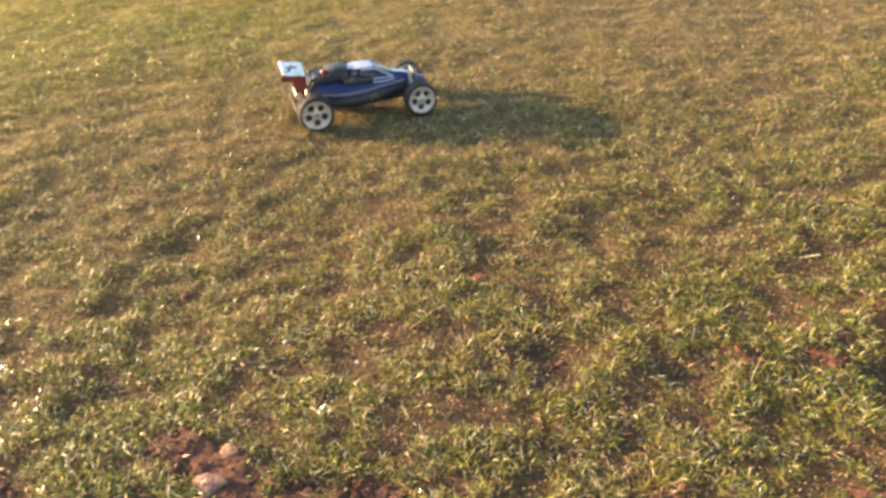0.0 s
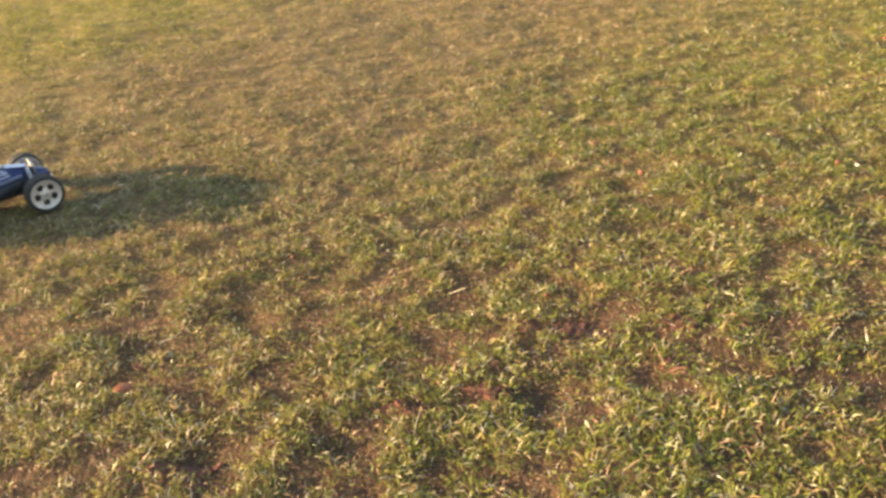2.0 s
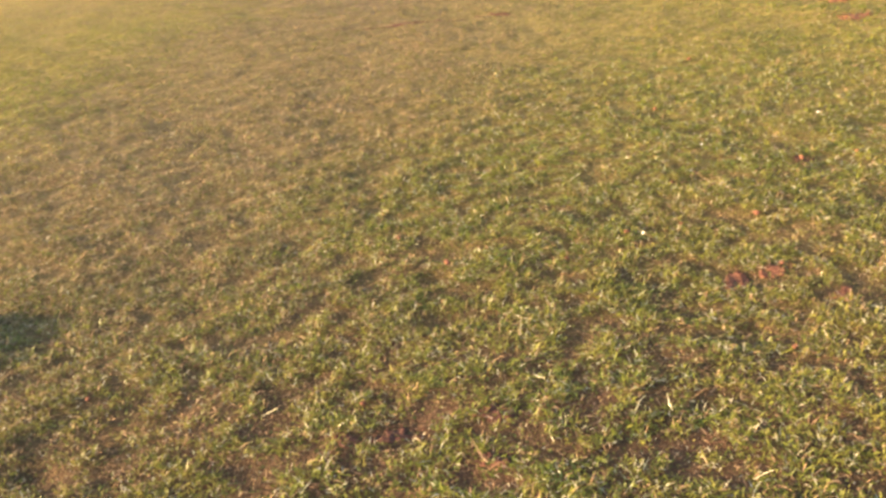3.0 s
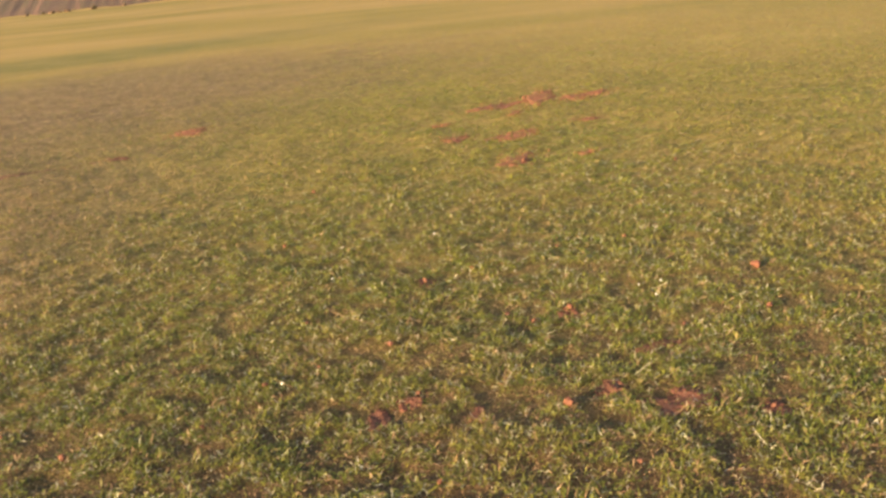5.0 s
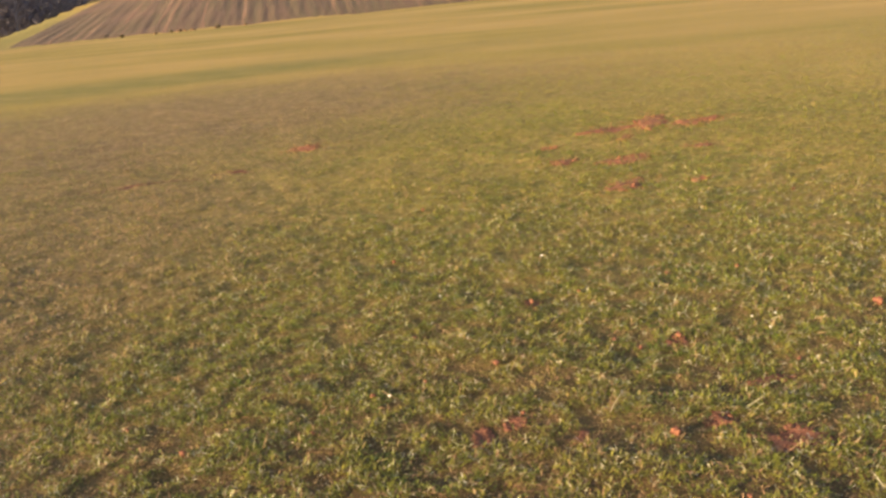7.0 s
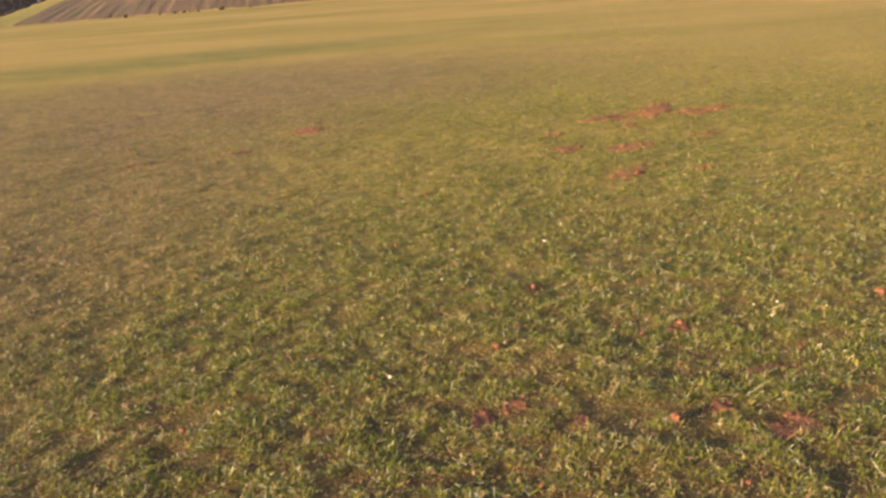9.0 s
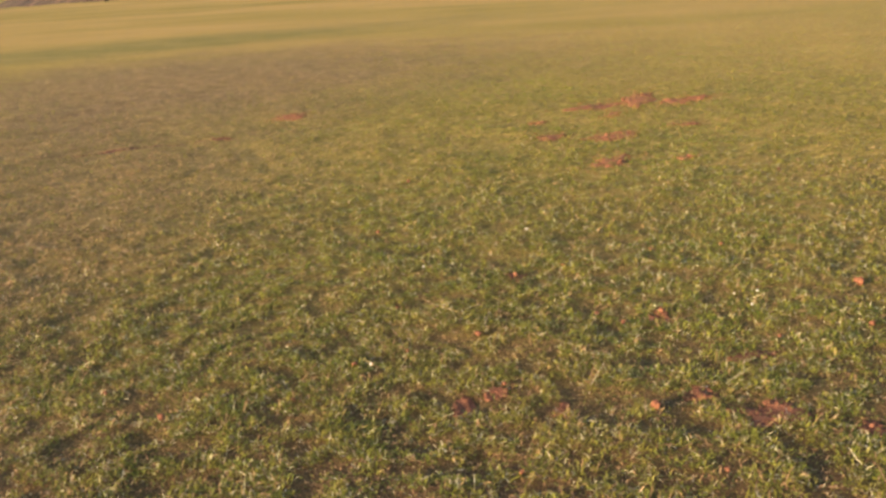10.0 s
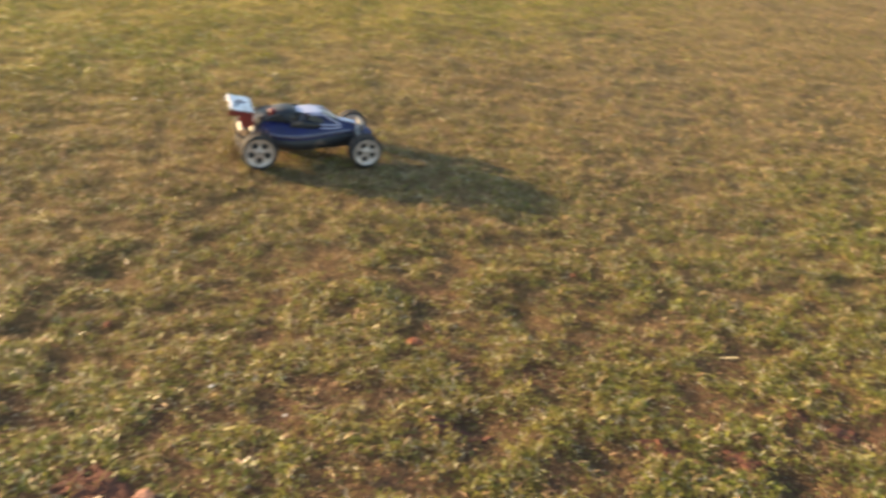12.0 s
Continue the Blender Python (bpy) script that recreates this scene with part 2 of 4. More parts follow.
FURROW = Vector((-0.262, 0.965)).normalized()


def step(a, b, v):
    k = np.clip((v - a) / (b - a), 0, 1)
    return k * k * (3 - 2 * k)


def lattice(x, y, scale, seed):
    """Smooth value noise, 0 to 1, with so many cells a metre."""
    c, s = scale * math.cos(1.1 * seed), scale * math.sin(1.1 * seed)
    x, y = x * c + y * s, y * c - x * s
    i, j = np.floor(x), np.floor(y)
    u, v = x - i, y - j
    u, v = u * u * (3 - 2 * u), v * v * (3 - 2 * v)

    def cell(p, q):
        h = np.sin(p * 127.1 + q * 311.7 + seed * 74.7) * 43758.5453
        return h - np.floor(h)

    low = cell(i, j) * (1 - u) + cell(i + 1, j) * u
    high = cell(i, j + 1) * (1 - u) + cell(i + 1, j + 1) * u
    return low * (1 - v) + high * v


# x, y, radius of small dips where the turf has worn away
HOLLOWS = [
    (-1.45, -0.35, 0.07), (-1.36, -0.24, 0.05), (-1.30, 2.53, 0.11), (-0.77, 1.90, 0.09), (-0.76, 1.76, 0.06), (0.34, 1.88, 0.05), (0.30, 1.62, 0.06), (0.02, 1.66, 0.05),
    (-0.96, 0.51, 0.05), (-0.77, 0.65, 0.05), (-1.22, 0.85, 0.05), (-0.53, 0.93, 0.05), (-1.62, 0.42, 0.06), (-1.80, 0.10, 0.06), (-0.16, 2.52, 0.05), (0.45, 2.12, 0.05),
]
# wheel ruts: ends and half width
RUTS = [(-1.96, 5.42, -1.66, 5.40, 0.035), (-2.75, 5.10, -1.93, 5.38, 0.04), (-1.66, 5.40, -1.19, 4.38, 0.03), (-3.4, 5.9, -2.5, 6.3, 0.05), (-4.4, 7.0, -2.6, 7.6, 0.06), (-5.4, 8.3, -3.2, 9.2, 0.07)]


def hollowed(x, y):
    """1 in the worn dips and ruts, 0 outside them."""
    shape = np.shape(x)
    x, y = np.ravel(x), np.ravel(y)
    out = np.zeros(len(x))
    for px, py, r in HOLLOWS:
        k = np.flatnonzero((np.abs(x - px) < 2 * r) & (np.abs(y - py) < 2 * r))
        out[k] = np.maximum(out[k], np.exp(-((x[k] - px) ** 2 + (y[k] - py) ** 2) / (0.6 * r * r)))
    for ax, ay, bx, by, half in RUTS:
        k = np.flatnonzero((x > min(ax, bx) - 0.2) & (x < max(ax, bx) + 0.2) & (y > min(ay, by) - 0.2) & (y < max(ay, by) + 0.2))
        u, v, dx, dy = x[k] - ax, y[k] - ay, bx - ax, by - ay
        f = np.clip((u * dx + v * dy) / (dx * dx + dy * dy), 0, 1)
        d = np.hypot(u - f * dx, v - f * dy) + 0.03 * (lattice(x[k], y[k], 9.0, 8) - 0.5)
        out[k] = np.maximum(out[k], 0.8 * np.exp(-(d / half) ** 2))
    return out.reshape(shape)


def hummocks(x, y):
    """Small humps that the turf grows on, 0 to 1."""
    return 0.12 * lattice(x, y, 8.0, 3) + 0.32 * lattice(x, y, 17.0, 4) + 0.31 * lattice(x, y, 27.0, 5) + 0.25 * lattice(x, y, 44.0, 7)


def relief(x, y):
    """Height of the ground in metres."""
    x, y = np.asarray(x, float), np.asarray(y, float)
    r = np.hypot(x, y)
    low = -0.012 + 0.006 * np.sin(x * 5.1 + 1.3 * np.sin(y * 2.3)) * np.sin(y * 4.3 + 1.1 * np.sin(x * 3.1))
    low += 0.003 * np.sin(x * 13.0 + y * 4.0) * np.sin(y * 11.0 - x * 5.0)
    low += (0.014 * (hummocks(x, y) - 0.5) - 0.012 * hollowed(x, y)) * (1 - step(6, 12, r))
    low *= 1 - step(8, 25, r)
    past = y - EDGE_Y - 0.24 * (x + 15) * 0.2
    aside = (x - HILL_LEFT[0]) * FURROW.y - (y - HILL_LEFT[1]) * FURROW.x
    keep = step(-5, 0.5, aside)
    hill = (0.085 + 0.105 * step(0, 16, aside)) * np.maximum(0, past) * (1 - 0.35 * step(40, 140, past))
    sunk = -5.0 * step(-3, 25, past) * (1 - keep)
    return low + np.minimum(hill, 22) * keep + sunk


def build_ground():
    radii = np.concatenate([[0.0], np.arange(0.15, 2.7, 0.017), np.geomspace(2.7, 8, 90), np.geomspace(8.2, 130, 110), np.geomspace(136, 2500, 24)])
    n = 420
    a = np.arange(n) * 2 * math.pi / n
    x, y = np.outer(radii, np.cos(a)), np.outer(radii, np.sin(a))
    verts = np.stack([x, y, relief(x, y)], -1).reshape(-1, 3)
    i, k = np.meshgrid(np.arange(len(radii) - 1), np.arange(n), indexing="ij")
    j = (k + 1) % n
    faces = np.stack([i * n + k, (i + 1) * n + k, (i + 1) * n + j, i * n + j], -1).reshape(-1, 4)
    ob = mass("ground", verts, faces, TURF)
    ob.data.shade_smooth()
    return tagged(ob, "mown grass field of olive and straw turf on red soil", "ground", kind="structure")


build_ground()


def build_ploughed_field():
    """Ridges and furrows that run up the hill."""
    across = np.arange(0.0, 29.7, 0.11)
    along = np.arange(0.0, 75.0, 1.1)
    u, v = np.meshgrid(across, along, indexing="ij")
    wob = 0.07 * np.sin(v * 0.35 + u * 0.7) + 0.05 * np.sin(v * 1.1 + u * 2.0)
    bx = HILL_LEFT[0] + 3.5 + u + FURROW.x * v
    by = EDGE_Y - 0.5 + 0.048 * (HILL_LEFT[0] + 17.5 + u) + FURROW.y * v
    deep = 0.5 + 0.5 * np.sin(np.floor(u / 0.78) * 12.9898) ** 2
    deep *= 0.1 + 0.9 * step(0.40, 0.75, lattice(u, v * 0.12, 0.35, 9))
    ridge = 0.02 * deep * np.cos((u + wob) * 2 * math.pi / 0.78)
    ridge += 0.015 * np.sin(u * 9.1 + v * 4.7) * np.sin(v * 5.3 + u * 3.1)
    z = relief(bx, by) + 0.06 + ridge
    edge = (u < 0.05) | (u > 29.5) | (v < 0.05) | (v > 74.0)
    z = np.where(edge, relief(bx, by) - 0.15, z)
    verts = np.stack([bx, by, z], -1).reshape(-1, 3)
    nu, nv = u.shape
    i, k = np.meshgrid(np.arange(nu - 1), np.arange(nv - 1), indexing="ij")
    faces = np.stack([i * nv + k, (i + 1) * nv + k, (i + 1) * nv + k + 1, i * nv + k + 1], -1).reshape(-1, 4)
    m, t, b = fresh("ploughed_soil")
    turn = math.atan2(FURROW.x, FURROW.y)
    rows = noise_of(t, place(t, (1.9, 0.04, 0.04), turn), 1.0, 4.0, 0.65)
    fine = noise_of(t, place(t), 5.0, 5.0, 0.65)
    tone = ramp(t, rows, [(0.36, (0.044, 0.026, 0.014)), (0.46, (0.088, 0.048, 0.025)), (0.54, (0.082, 0.059, 0.023)), (0.61, (0.142, 0.073, 0.041)), (0.7, (0.25, 0.143, 0.081))])
    tone = blend(t, stretch(t, fine, 0.45, 0.95), tone, (0.065, 0.043, 0.026))
    ruddy = stretch(t, noise_of(t, place(t), 0.13, 3.0, 0.5), 0.5, 0.68)
    tone = blend(t, blend(t, 0.3, (0, 0, 0), ruddy), tone, (0.175, 0.086, 0.062))
    t.links.new(tone, b.inputs["Base Color"])
    b.inputs["Roughness"].default_value = 0.95
    bump(t, b, fine, 0.9, 0.10)
    ob = mass("ploughed_field", verts, faces, m)
    return tagged(ob, "ploughed brown hillside with stubble rows and furrows", "field", kind="structure")


build_ploughed_field()

# ---- bare soil ----
# x, y, half length, half width, turn in degrees
PATCHES = [
    (-1.04, -0.07, 0.12, 0.05, 25), (-0.91, -0.06, 0.13, 0.085, 60), (-1.17, -0.40, 0.10, 0.055, 20), (-1.155, -0.13, 0.07, 0.035, 10), (-0.85, 0.09, 0.06, 0.03, 30),
    (-0.70, 0.16, 0.07, 0.02, 40), (-0.37, 0.66, 0.06, 0.04, 20), (-0.57, 0.43, 0.03, 0.025, 0), (-0.72, 0.79, 0.06, 0.022, 30), (-0.98, 0.47, 0.06, 0.022, 35),
    (-0.58, 1.13, 0.05, 0.025, 30), (-0.66, 1.10, 0.03, 0.02, 0), (-0.41, 1.24, 0.035, 0.025, 0), (-0.63, 0.89, 0.04, 0.02, 20), (-0.37, 1.11, 0.03, 0.02, 0),
    (0.95, 6.03, 0.27, 0.10, 80), (0.64, 5.86, 0.18, 0.11, 30), (1.20, 5.92, 0.13, 0.10, 55), (1.36, 6.0, 0.10, 0.06, 20), (0.72, 5.50, 0.09, 0.05, 70), (0.24, 5.40, 0.06, 0.04, 40),
    (0.62, 4.84, 0.128, 0.081, 30), (0.72, 4.93, 0.08, 0.07, 20), (0.32, 4.92, 0.08, 0.07, 20), (1.12, 5.12, 0.07, 0.05, 20), (0.94, 4.26, 0.045, 0.03, 30),
    (0.59, 4.27, 0.135, 0.075, 55), (-1.47, 6.09, 0.111, 0.108, 0), (0.105, 2.72, 0.045, 0.05, 0), (0.515, 2.37, 0.04, 0.04, 0),
    (0.67, 1.81, 0.08, 0.055, 10), (0.54, 1.915, 0.045, 0.035, 0), (0.06, 1.95, 0.05, 0.03, 30), (-0.02, 1.89, 0.03, 0.05, 0), (0.69, 2.105, 0.075, 0.028, 15), (0.86, 1.75, 0.03, 0.03, 0),
    (0.21, 1.85, 0.025, 0.03, 0),
]


def build_patch(x, y, long, wide, turn, seed, rut=False):
    """A crumbly sheet with a ragged rim that dips into the turf."""
    off = random.Random(seed).uniform(0, 50)
    c, s = math.cos(radians(turn)), math.sin(radians(turn))
    cell = min(0.012, max(0.004, max(long, wide) / 16))
    nu, nv = int(3.2 * long / cell) + 1, int(3.2 * wide / cell) + 1
    high, rough = (0.004, 0.6) if y > 3 else (0.001, 0.55)
    flat = []
    for i in range(nu):
        for k in range(nv):
            u, v = (i / (nu - 1) - 0.5) * 3.2, (k / (nv - 1) - 0.5) * 3.2
            px, py = x + u * long * c - v * wide * s, y + u * long * s + v * wide * c
            size = math.hypot(u, v)
            p = Vector((u, v, 0)) / max(size, 0.01) + Vector((0, 0, off))
            rim = 0.95 + 0.7 * noise.noise(p * 1.4) + 0.35 * noise.noise((px * 30, py * 30, off)) + 0.35 * noise.noise((px * 75, py * 75, off)) - size
            lift = 0.004 * noise.noise((px * 40, py * 40, off)) + 0.006 * noise.noise((px * 95, py * 95, off)) + 0.005 * noise.noise((px * 190, py * 190, off))
            flat.append((px, py, rough * lift + high * min(1, rim * 3) + 0.002 if rim > 0 else -0.010, rim))
    flat = np.array(flat)
    flat[:, 2] += relief(flat[:, 0], flat[:, 1])
    bm = bmesh.new()
    made = [bm.verts.new(p[:3]) for p in flat]
    for i in range(nu - 1):
        for k in range(nv - 1):
            four = (i * nv + k, (i + 1) * nv + k, (i + 1) * nv + k + 1, i * nv + k + 1)
            if max(flat[q, 3] for q in four) > 0:
                bm.faces.new([made[q] for q in four])
    bmesh.ops.delete(bm, geom=[q for q in bm.verts if not q.link_faces], context="VERTS")
    # Patches farther off take a paler soil, with sunlight in its colour.
    ob = part("wheel_rut" if rut else "soil_patch", bm, SOIL if rut or y < 1.5 else EARTH if y < 3 else LIT_SOIL)
    ob.data.shade_smooth()
    if rut:
        return tagged(ob, "dark wheel rut scraped into the turf", "rut", kind="structure")
    return tagged(ob, "bare patch of crumbly red soil among the grass, sunlight in its colour" if y > 1.5 else "bare patch of dark red soil among the grass", "soil", kind="structure")


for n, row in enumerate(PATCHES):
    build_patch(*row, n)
for n, (ax, ay, bx, by, half) in enumerate(RUTS[:2]):
    long = math.hypot(bx - ax, by - ay) / 2
    build_patch((ax + bx) / 2, (ay + by) / 2, long * 0.9, half * 0.8, math.degrees(math.atan2(by - ay, bx - ax)), 80 + n, True)

# ---- grass ----
rng = np.random.default_rng(7)


def spread(thick, near, far, around=False):
    """Places over the field round the origin: so many a square metre near by, thinning with distance."""
    r = np.geomspace(near, far, 900)
    left = np.interp(r, (0.4, 1.6, 2.3, 5.0, 8.0, 9.5), (-128, -126, -106, -98, -94, -56))
    right = np.interp(r, (0.4, 1.5, 4.0, 50.0), (48, 40, 36, 33))
    if around:
        left, right = right, left + 360
    load = thick * np.minimum(1, (2.3 / r) ** 1.8) * r * np.radians(right - left)
    total = np.concatenate([[0], np.cumsum((load[1:] + load[:-1]) / 2 * np.diff(r))])
    out = np.interp(rng.random(int(total[-1])) * total[-1], total, r)
    a = np.radians(np.interp(out, r, left) + rng.random(len(out)) * np.interp(out, r, right - left))
    return out * np.sin(a), out * np.cos(a), out


def bare(x, y):
    """True where a bare patch keeps the turf away."""
    out = np.zeros(len(x), bool)
    for px, py, long, wide, turn in PATCHES:
        c, s = math.cos(radians(turn)), math.sin(radians(turn))
        k = np.flatnonzero(np.hypot(x - px, y - py) < 1.5 * max(long, wide))
        u, v = (x[k] - px) * c + (y[k] - py) * s, -(x[k] - px) * s + (y[k] - py) * c
        far = py > 3
        rim = 0.15 + 1.5 * lattice(x[k], y[k], 9.0 if far else 22.0, 6) + (0.45 if far else -0.1)
        out[k] |= ((u / long) ** 2 + (v / wide) ** 2 < rim) & (rng.random(len(k)) < (0.28 if far else 0.74))
    return out


def tufted(x, y):
    """Tufts and gaps a few centimetres wide, 0 to 1."""
    return step(0.36, 0.54, hummocks(x, y)) * (1 - 0.85 * hollowed(x, y))


def clumped(x, y):
    """How thick the turf stands, 0 to 1: broad drifts, tufts and gaps."""
    broad = 0.5 * lattice(x, y, 0.8, 1) + 0.5 * lattice(x, y, 2.9, 2)
    tuft = tufted(x, y)
    return np.clip((0.16 + 0.84 * tuft) * (0.92 + 0.22 * broad) * (1 - 0.74 * worn(x, y)), 0.05, 1)


def worn(x, y):
    """Where wheels have scuffed the turf brown, 0 to 1: a track that leads away over the field."""
    mid = np.interp(y, (-2.0, 0.5, 3.0, 6.0, 11.0, 20.0), (-1.8, -2.2, -2.25, -2.4, -3.7, -7.6))
    half = 0.95 + 0.17 * np.maximum(0, y) + 0.25 * np.sin(y * 1.7) + 0.15 * np.sin(y * 4.1 + 1)
    return (1 - step(0.35, 1.25, np.abs(x - mid) / half)) * (0.28 + 0.72 * np.maximum(step(0.4, 2.0, y), 0.75 * step(-1.55, -2.1, x)))


def blades(name, thick, near, far, length, width, lean, material, label, category, thin=True, around=False, broad=1.0):
    """Short bent blades, each a kite folded over its middle; wider where they stand thinner."""
    x, y, r = spread(thick, near, far, around)
    keep = ~bare(x, y) & (rng.random(len(x)) > 0.85 * step(0.6 * far, far, r))
    if thin == "worn":
        keep &= rng.random(len(x)) < worn(x, y) * (0.25 + 0.75 * tufted(x, y))
    elif thin:
        keep &= rng.random(len(x)) < clumped(x, y)
    else:
        keep &= rng.random(len(x)) < 0.56 - 0.28 * clumped(x, y) + 0.14 * worn(x, y)
    x, y, r = x[keep], y[keep], r[keep]
    n = len(x)
    size = np.minimum(np.maximum(1, r / 2.2) ** 0.6, 1.5) * broad
    ln = rng.uniform(*length, n) * size ** 0.35 * (0.42 + 0.92 * tufted(x, y))
    w = rng.uniform(*width, n) * size
    way = rng.uniform(0, 2 * math.pi, n)
    tilt = np.radians(rng.uniform(*lean, n))
    bend = np.radians(rng.uniform(0, 60, n))
    d = np.stack([np.cos(way), np.sin(way)], -1)
    side = np.stack([-d[:, 1], d[:, 0]], -1)
    twist = rng.uniform(-0.7, 0.7, n)
    p0 = np.stack([x, y, relief(x, y) - 0.002 + rng.uniform(0, 0.006, n)], -1)

    def along(p, t, k):
        out = p.copy()
        out[:, :2] += d * (np.sin(t) * ln * k)[:, None]
        out[:, 2] += np.cos(t) * ln * k
        return out

    p1 = along(p0, tilt, 0.5)
    p2 = along(p1, np.minimum(tilt + bend, 1.8), 0.5)
    across = np.concatenate([side, twist[:, None]], -1) * (w / 2)[:, None]
    verts = np.stack([p0, p1 + across, p2, p1 - across], 1)
    faces = np.arange(n * 4).reshape(-1, 4)
    ob = mass(name, verts.reshape(-1, 3), faces, material)
    return tagged(ob, label, category, kind="stuff")


def leaves(name, thick, near, far, size, material, label, category):
    """Small rounded leaves, each a bent oval."""
    x, y, r = spread(thick, near, far)
    keep = ~bare(x, y) & (rng.random(len(x)) < clumped(y * 0.8 + 3, x * 0.8) ** 1.5)
    x, y, r = x[keep], y[keep], r[keep]
    n = len(x)
    s = rng.uniform(*size, n) * (1 + 0.25 * np.maximum(0, r - 2))
    h = rng.uniform(0.006, 0.022, n)
    way, tilt, bend = rng.uniform(0, 2 * math.pi, n), np.radians(rng.uniform(-50, 50, n)), rng.uniform(0.05, 0.3, n)
    d = np.stack([np.cos(way), np.sin(way), np.tan(tilt) * 0.6], -1)
    side = np.stack([-np.sin(way), np.cos(way), rng.uniform(-0.4, 0.4, n)], -1)
    c = np.stack([x, y, relief(x, y) + h], -1)
    shape = [(-1, 0, 0), (-0.35, 0.42, 1), (0.45, 0.45, 1), (1, 0, 0), (0.45, -0.45, 1), (-0.35, -0.42, 1)]
    pts = []
    for u, v, k in shape:
        q = c + d * (s * u / 2)[:, None] + side * (s * v)[:, None]
        q[:, 2] += k * bend * s
        pts.append(q)
    verts = np.stack(pts, 1)
    base = (np.arange(n) * 6)[:, None, None]
    faces = (base + np.array([[0, 1, 2, 3], [0, 3, 4, 5]])).reshape(-1, 4)
    ob = mass(name, verts.reshape(-1, 3), faces, material)
    return tagged(ob, label, category, kind="stuff")


blades("grass", 41500, 0.06, 14.0, (0.006, 0.018), (0.0011, 0.0027), (22, 88), GREEN, "short green and yellowing turf, worn and trodden", "grass")
blades("dry_grass", 18500, 0.06, 14.0, (0.008, 0.028), (0.0008, 0.0020), (35, 89), STRAW, "dry straw-coloured blades lying in the turf", "grass", thin=False)
blades("grass", 6500, 0.06, 5.5, (0.008, 0.022), (0.0020, 0.0044), (20, 88), GREEN, "short green and yellowing turf, worn and trodden", "grass", around=True, broad=2.0)
blades("dry_grass", 2600, 0.06, 5.5, (0.007, 0.026), (0.0013, 0.0032), (25, 88), STRAW, "dry straw-coloured blades lying in the turf", "grass", thin=False, around=True, broad=2.0)
blades("trodden_grass", 18000, 0.5, 11.0, (0.006, 0.020), (0.0010, 0.0026), (30, 89), THATCH, "brown trodden blades where wheels have scuffed the turf", "grass", thin="worn")
# Thin near-white blades take the place of sun glints.
blades("glint_grass", 4900, 0.4, 5.0, (0.008, 0.022), (0.0008, 0.0016), (35, 88), PALE_BLADE, "scattered thin pale blades, glints put into their near-white colour", "grass")
leaves("clover", 1700, 0.4, 7.0, (0.004, 0.0075), BROAD, "small dark green clover leaves low in the turf", "clover")


# ---- clods, stones, straw and leaves ----
def lump(name, material, size, flat, seed, label, category, group):
    bm = bmesh.new()
    bmesh.ops.create_icosphere(bm, subdivisions=2, radius=size / 2)
    for v in bm.verts:
        q = v.co / size
        v.co *= 1 + 0.55 * noise.noise(q * 2.3 + Vector((seed * 7.1, 0, 0))) + 0.22 * noise.noise(q * 6 + Vector((0, seed * 3.3, 0)))
        v.co.z *= flat
    ob = part(name, bm, material)
    smooth(ob, 35)
    return tagged(ob, label, category, group)


def put_lumps(places, kinds, rise, seed):
    rnd = random.Random(seed)
    first = {}
    for x, y, k in places:
        m = Matrix.Translation((x, y, float(relief(x, y)) + rise)) @ Euler((rnd.uniform(-0.4, 0.4), rnd.uniform(-0.4, 0.4), rnd.uniform(0, 6.3))).to_matrix().to_4x4()
        if k not in first:
            first[k] = lump(*kinds[k])
            first[k].matrix_basis = m
        else:
            copy_thing(first[k], m)


CLOD_KINDS = [
    ("soil_clod", EARTH, 0.025, 0.75, 1, "reddish dry clod of soil lying in the grass", "soil clod", "clods of red soil"),
    ("soil_clod", EARTH, 0.017, 0.8, 2, "small reddish dry clod of soil in the grass", "soil clod", "clods of red soil"),
    ("soil_clod", EARTH, 0.011, 0.8, 3, "tiny reddish crumb of soil in the grass", "soil clod", "clods of red soil"),
]
put_lumps([
    (0.52, 2.39, 1), (0.0, 2.265, 1), (-0.32, 2.095, 1), (0.418, 1.844, 0), (-0.188, 2.174, 2), (-0.254, 2.466, 2), (1.051, 2.261, 1), (-0.40, 4.03, 1), (0.57, 2.93, 2), (0.813, 2.953, 1),
    (1.29, 3.95, 1), (-0.43, 3.25, 1), (0.795, 2.198, 2), (0.854, 1.749, 2), (0.264, 2.797, 2), (0.339, 2.397, 2), (0.406, 2.333, 2), (0.105, 2.724, 1), (0.517, 1.581, 2), (0.113, 1.592, 2),
    (0.075, 1.97, 2), (-0.44, 1.91, 2), (-0.743, 1.834, 1), (-0.68, 1.21, 2), (-0.94, 1.96, 2), (-0.74, 0.78, 2), (-1.29, 1.09, 2), (0.66, 1.84, 2),
    (-1.01, -0.19, 1), (-0.52, 0.40, 1), (-0.57, 0.46, 2), (-1.59, 0.05, 1), (1.00, 6.20, 0), (0.85, 6.05, 0), (0.62, 4.88, 0), (0.62, 4.22, 0), (-1.46, 6.1, 0),
], CLOD_KINDS, 0.0115, 3)
put_lumps([(1.125, 2.55, 0)], [("soil_clod", EARTH, 0.026, 1.0, 4, "large reddish clod of soil standing up from the grass", "soil clod", "clods of red soil")], 0.012, 6)

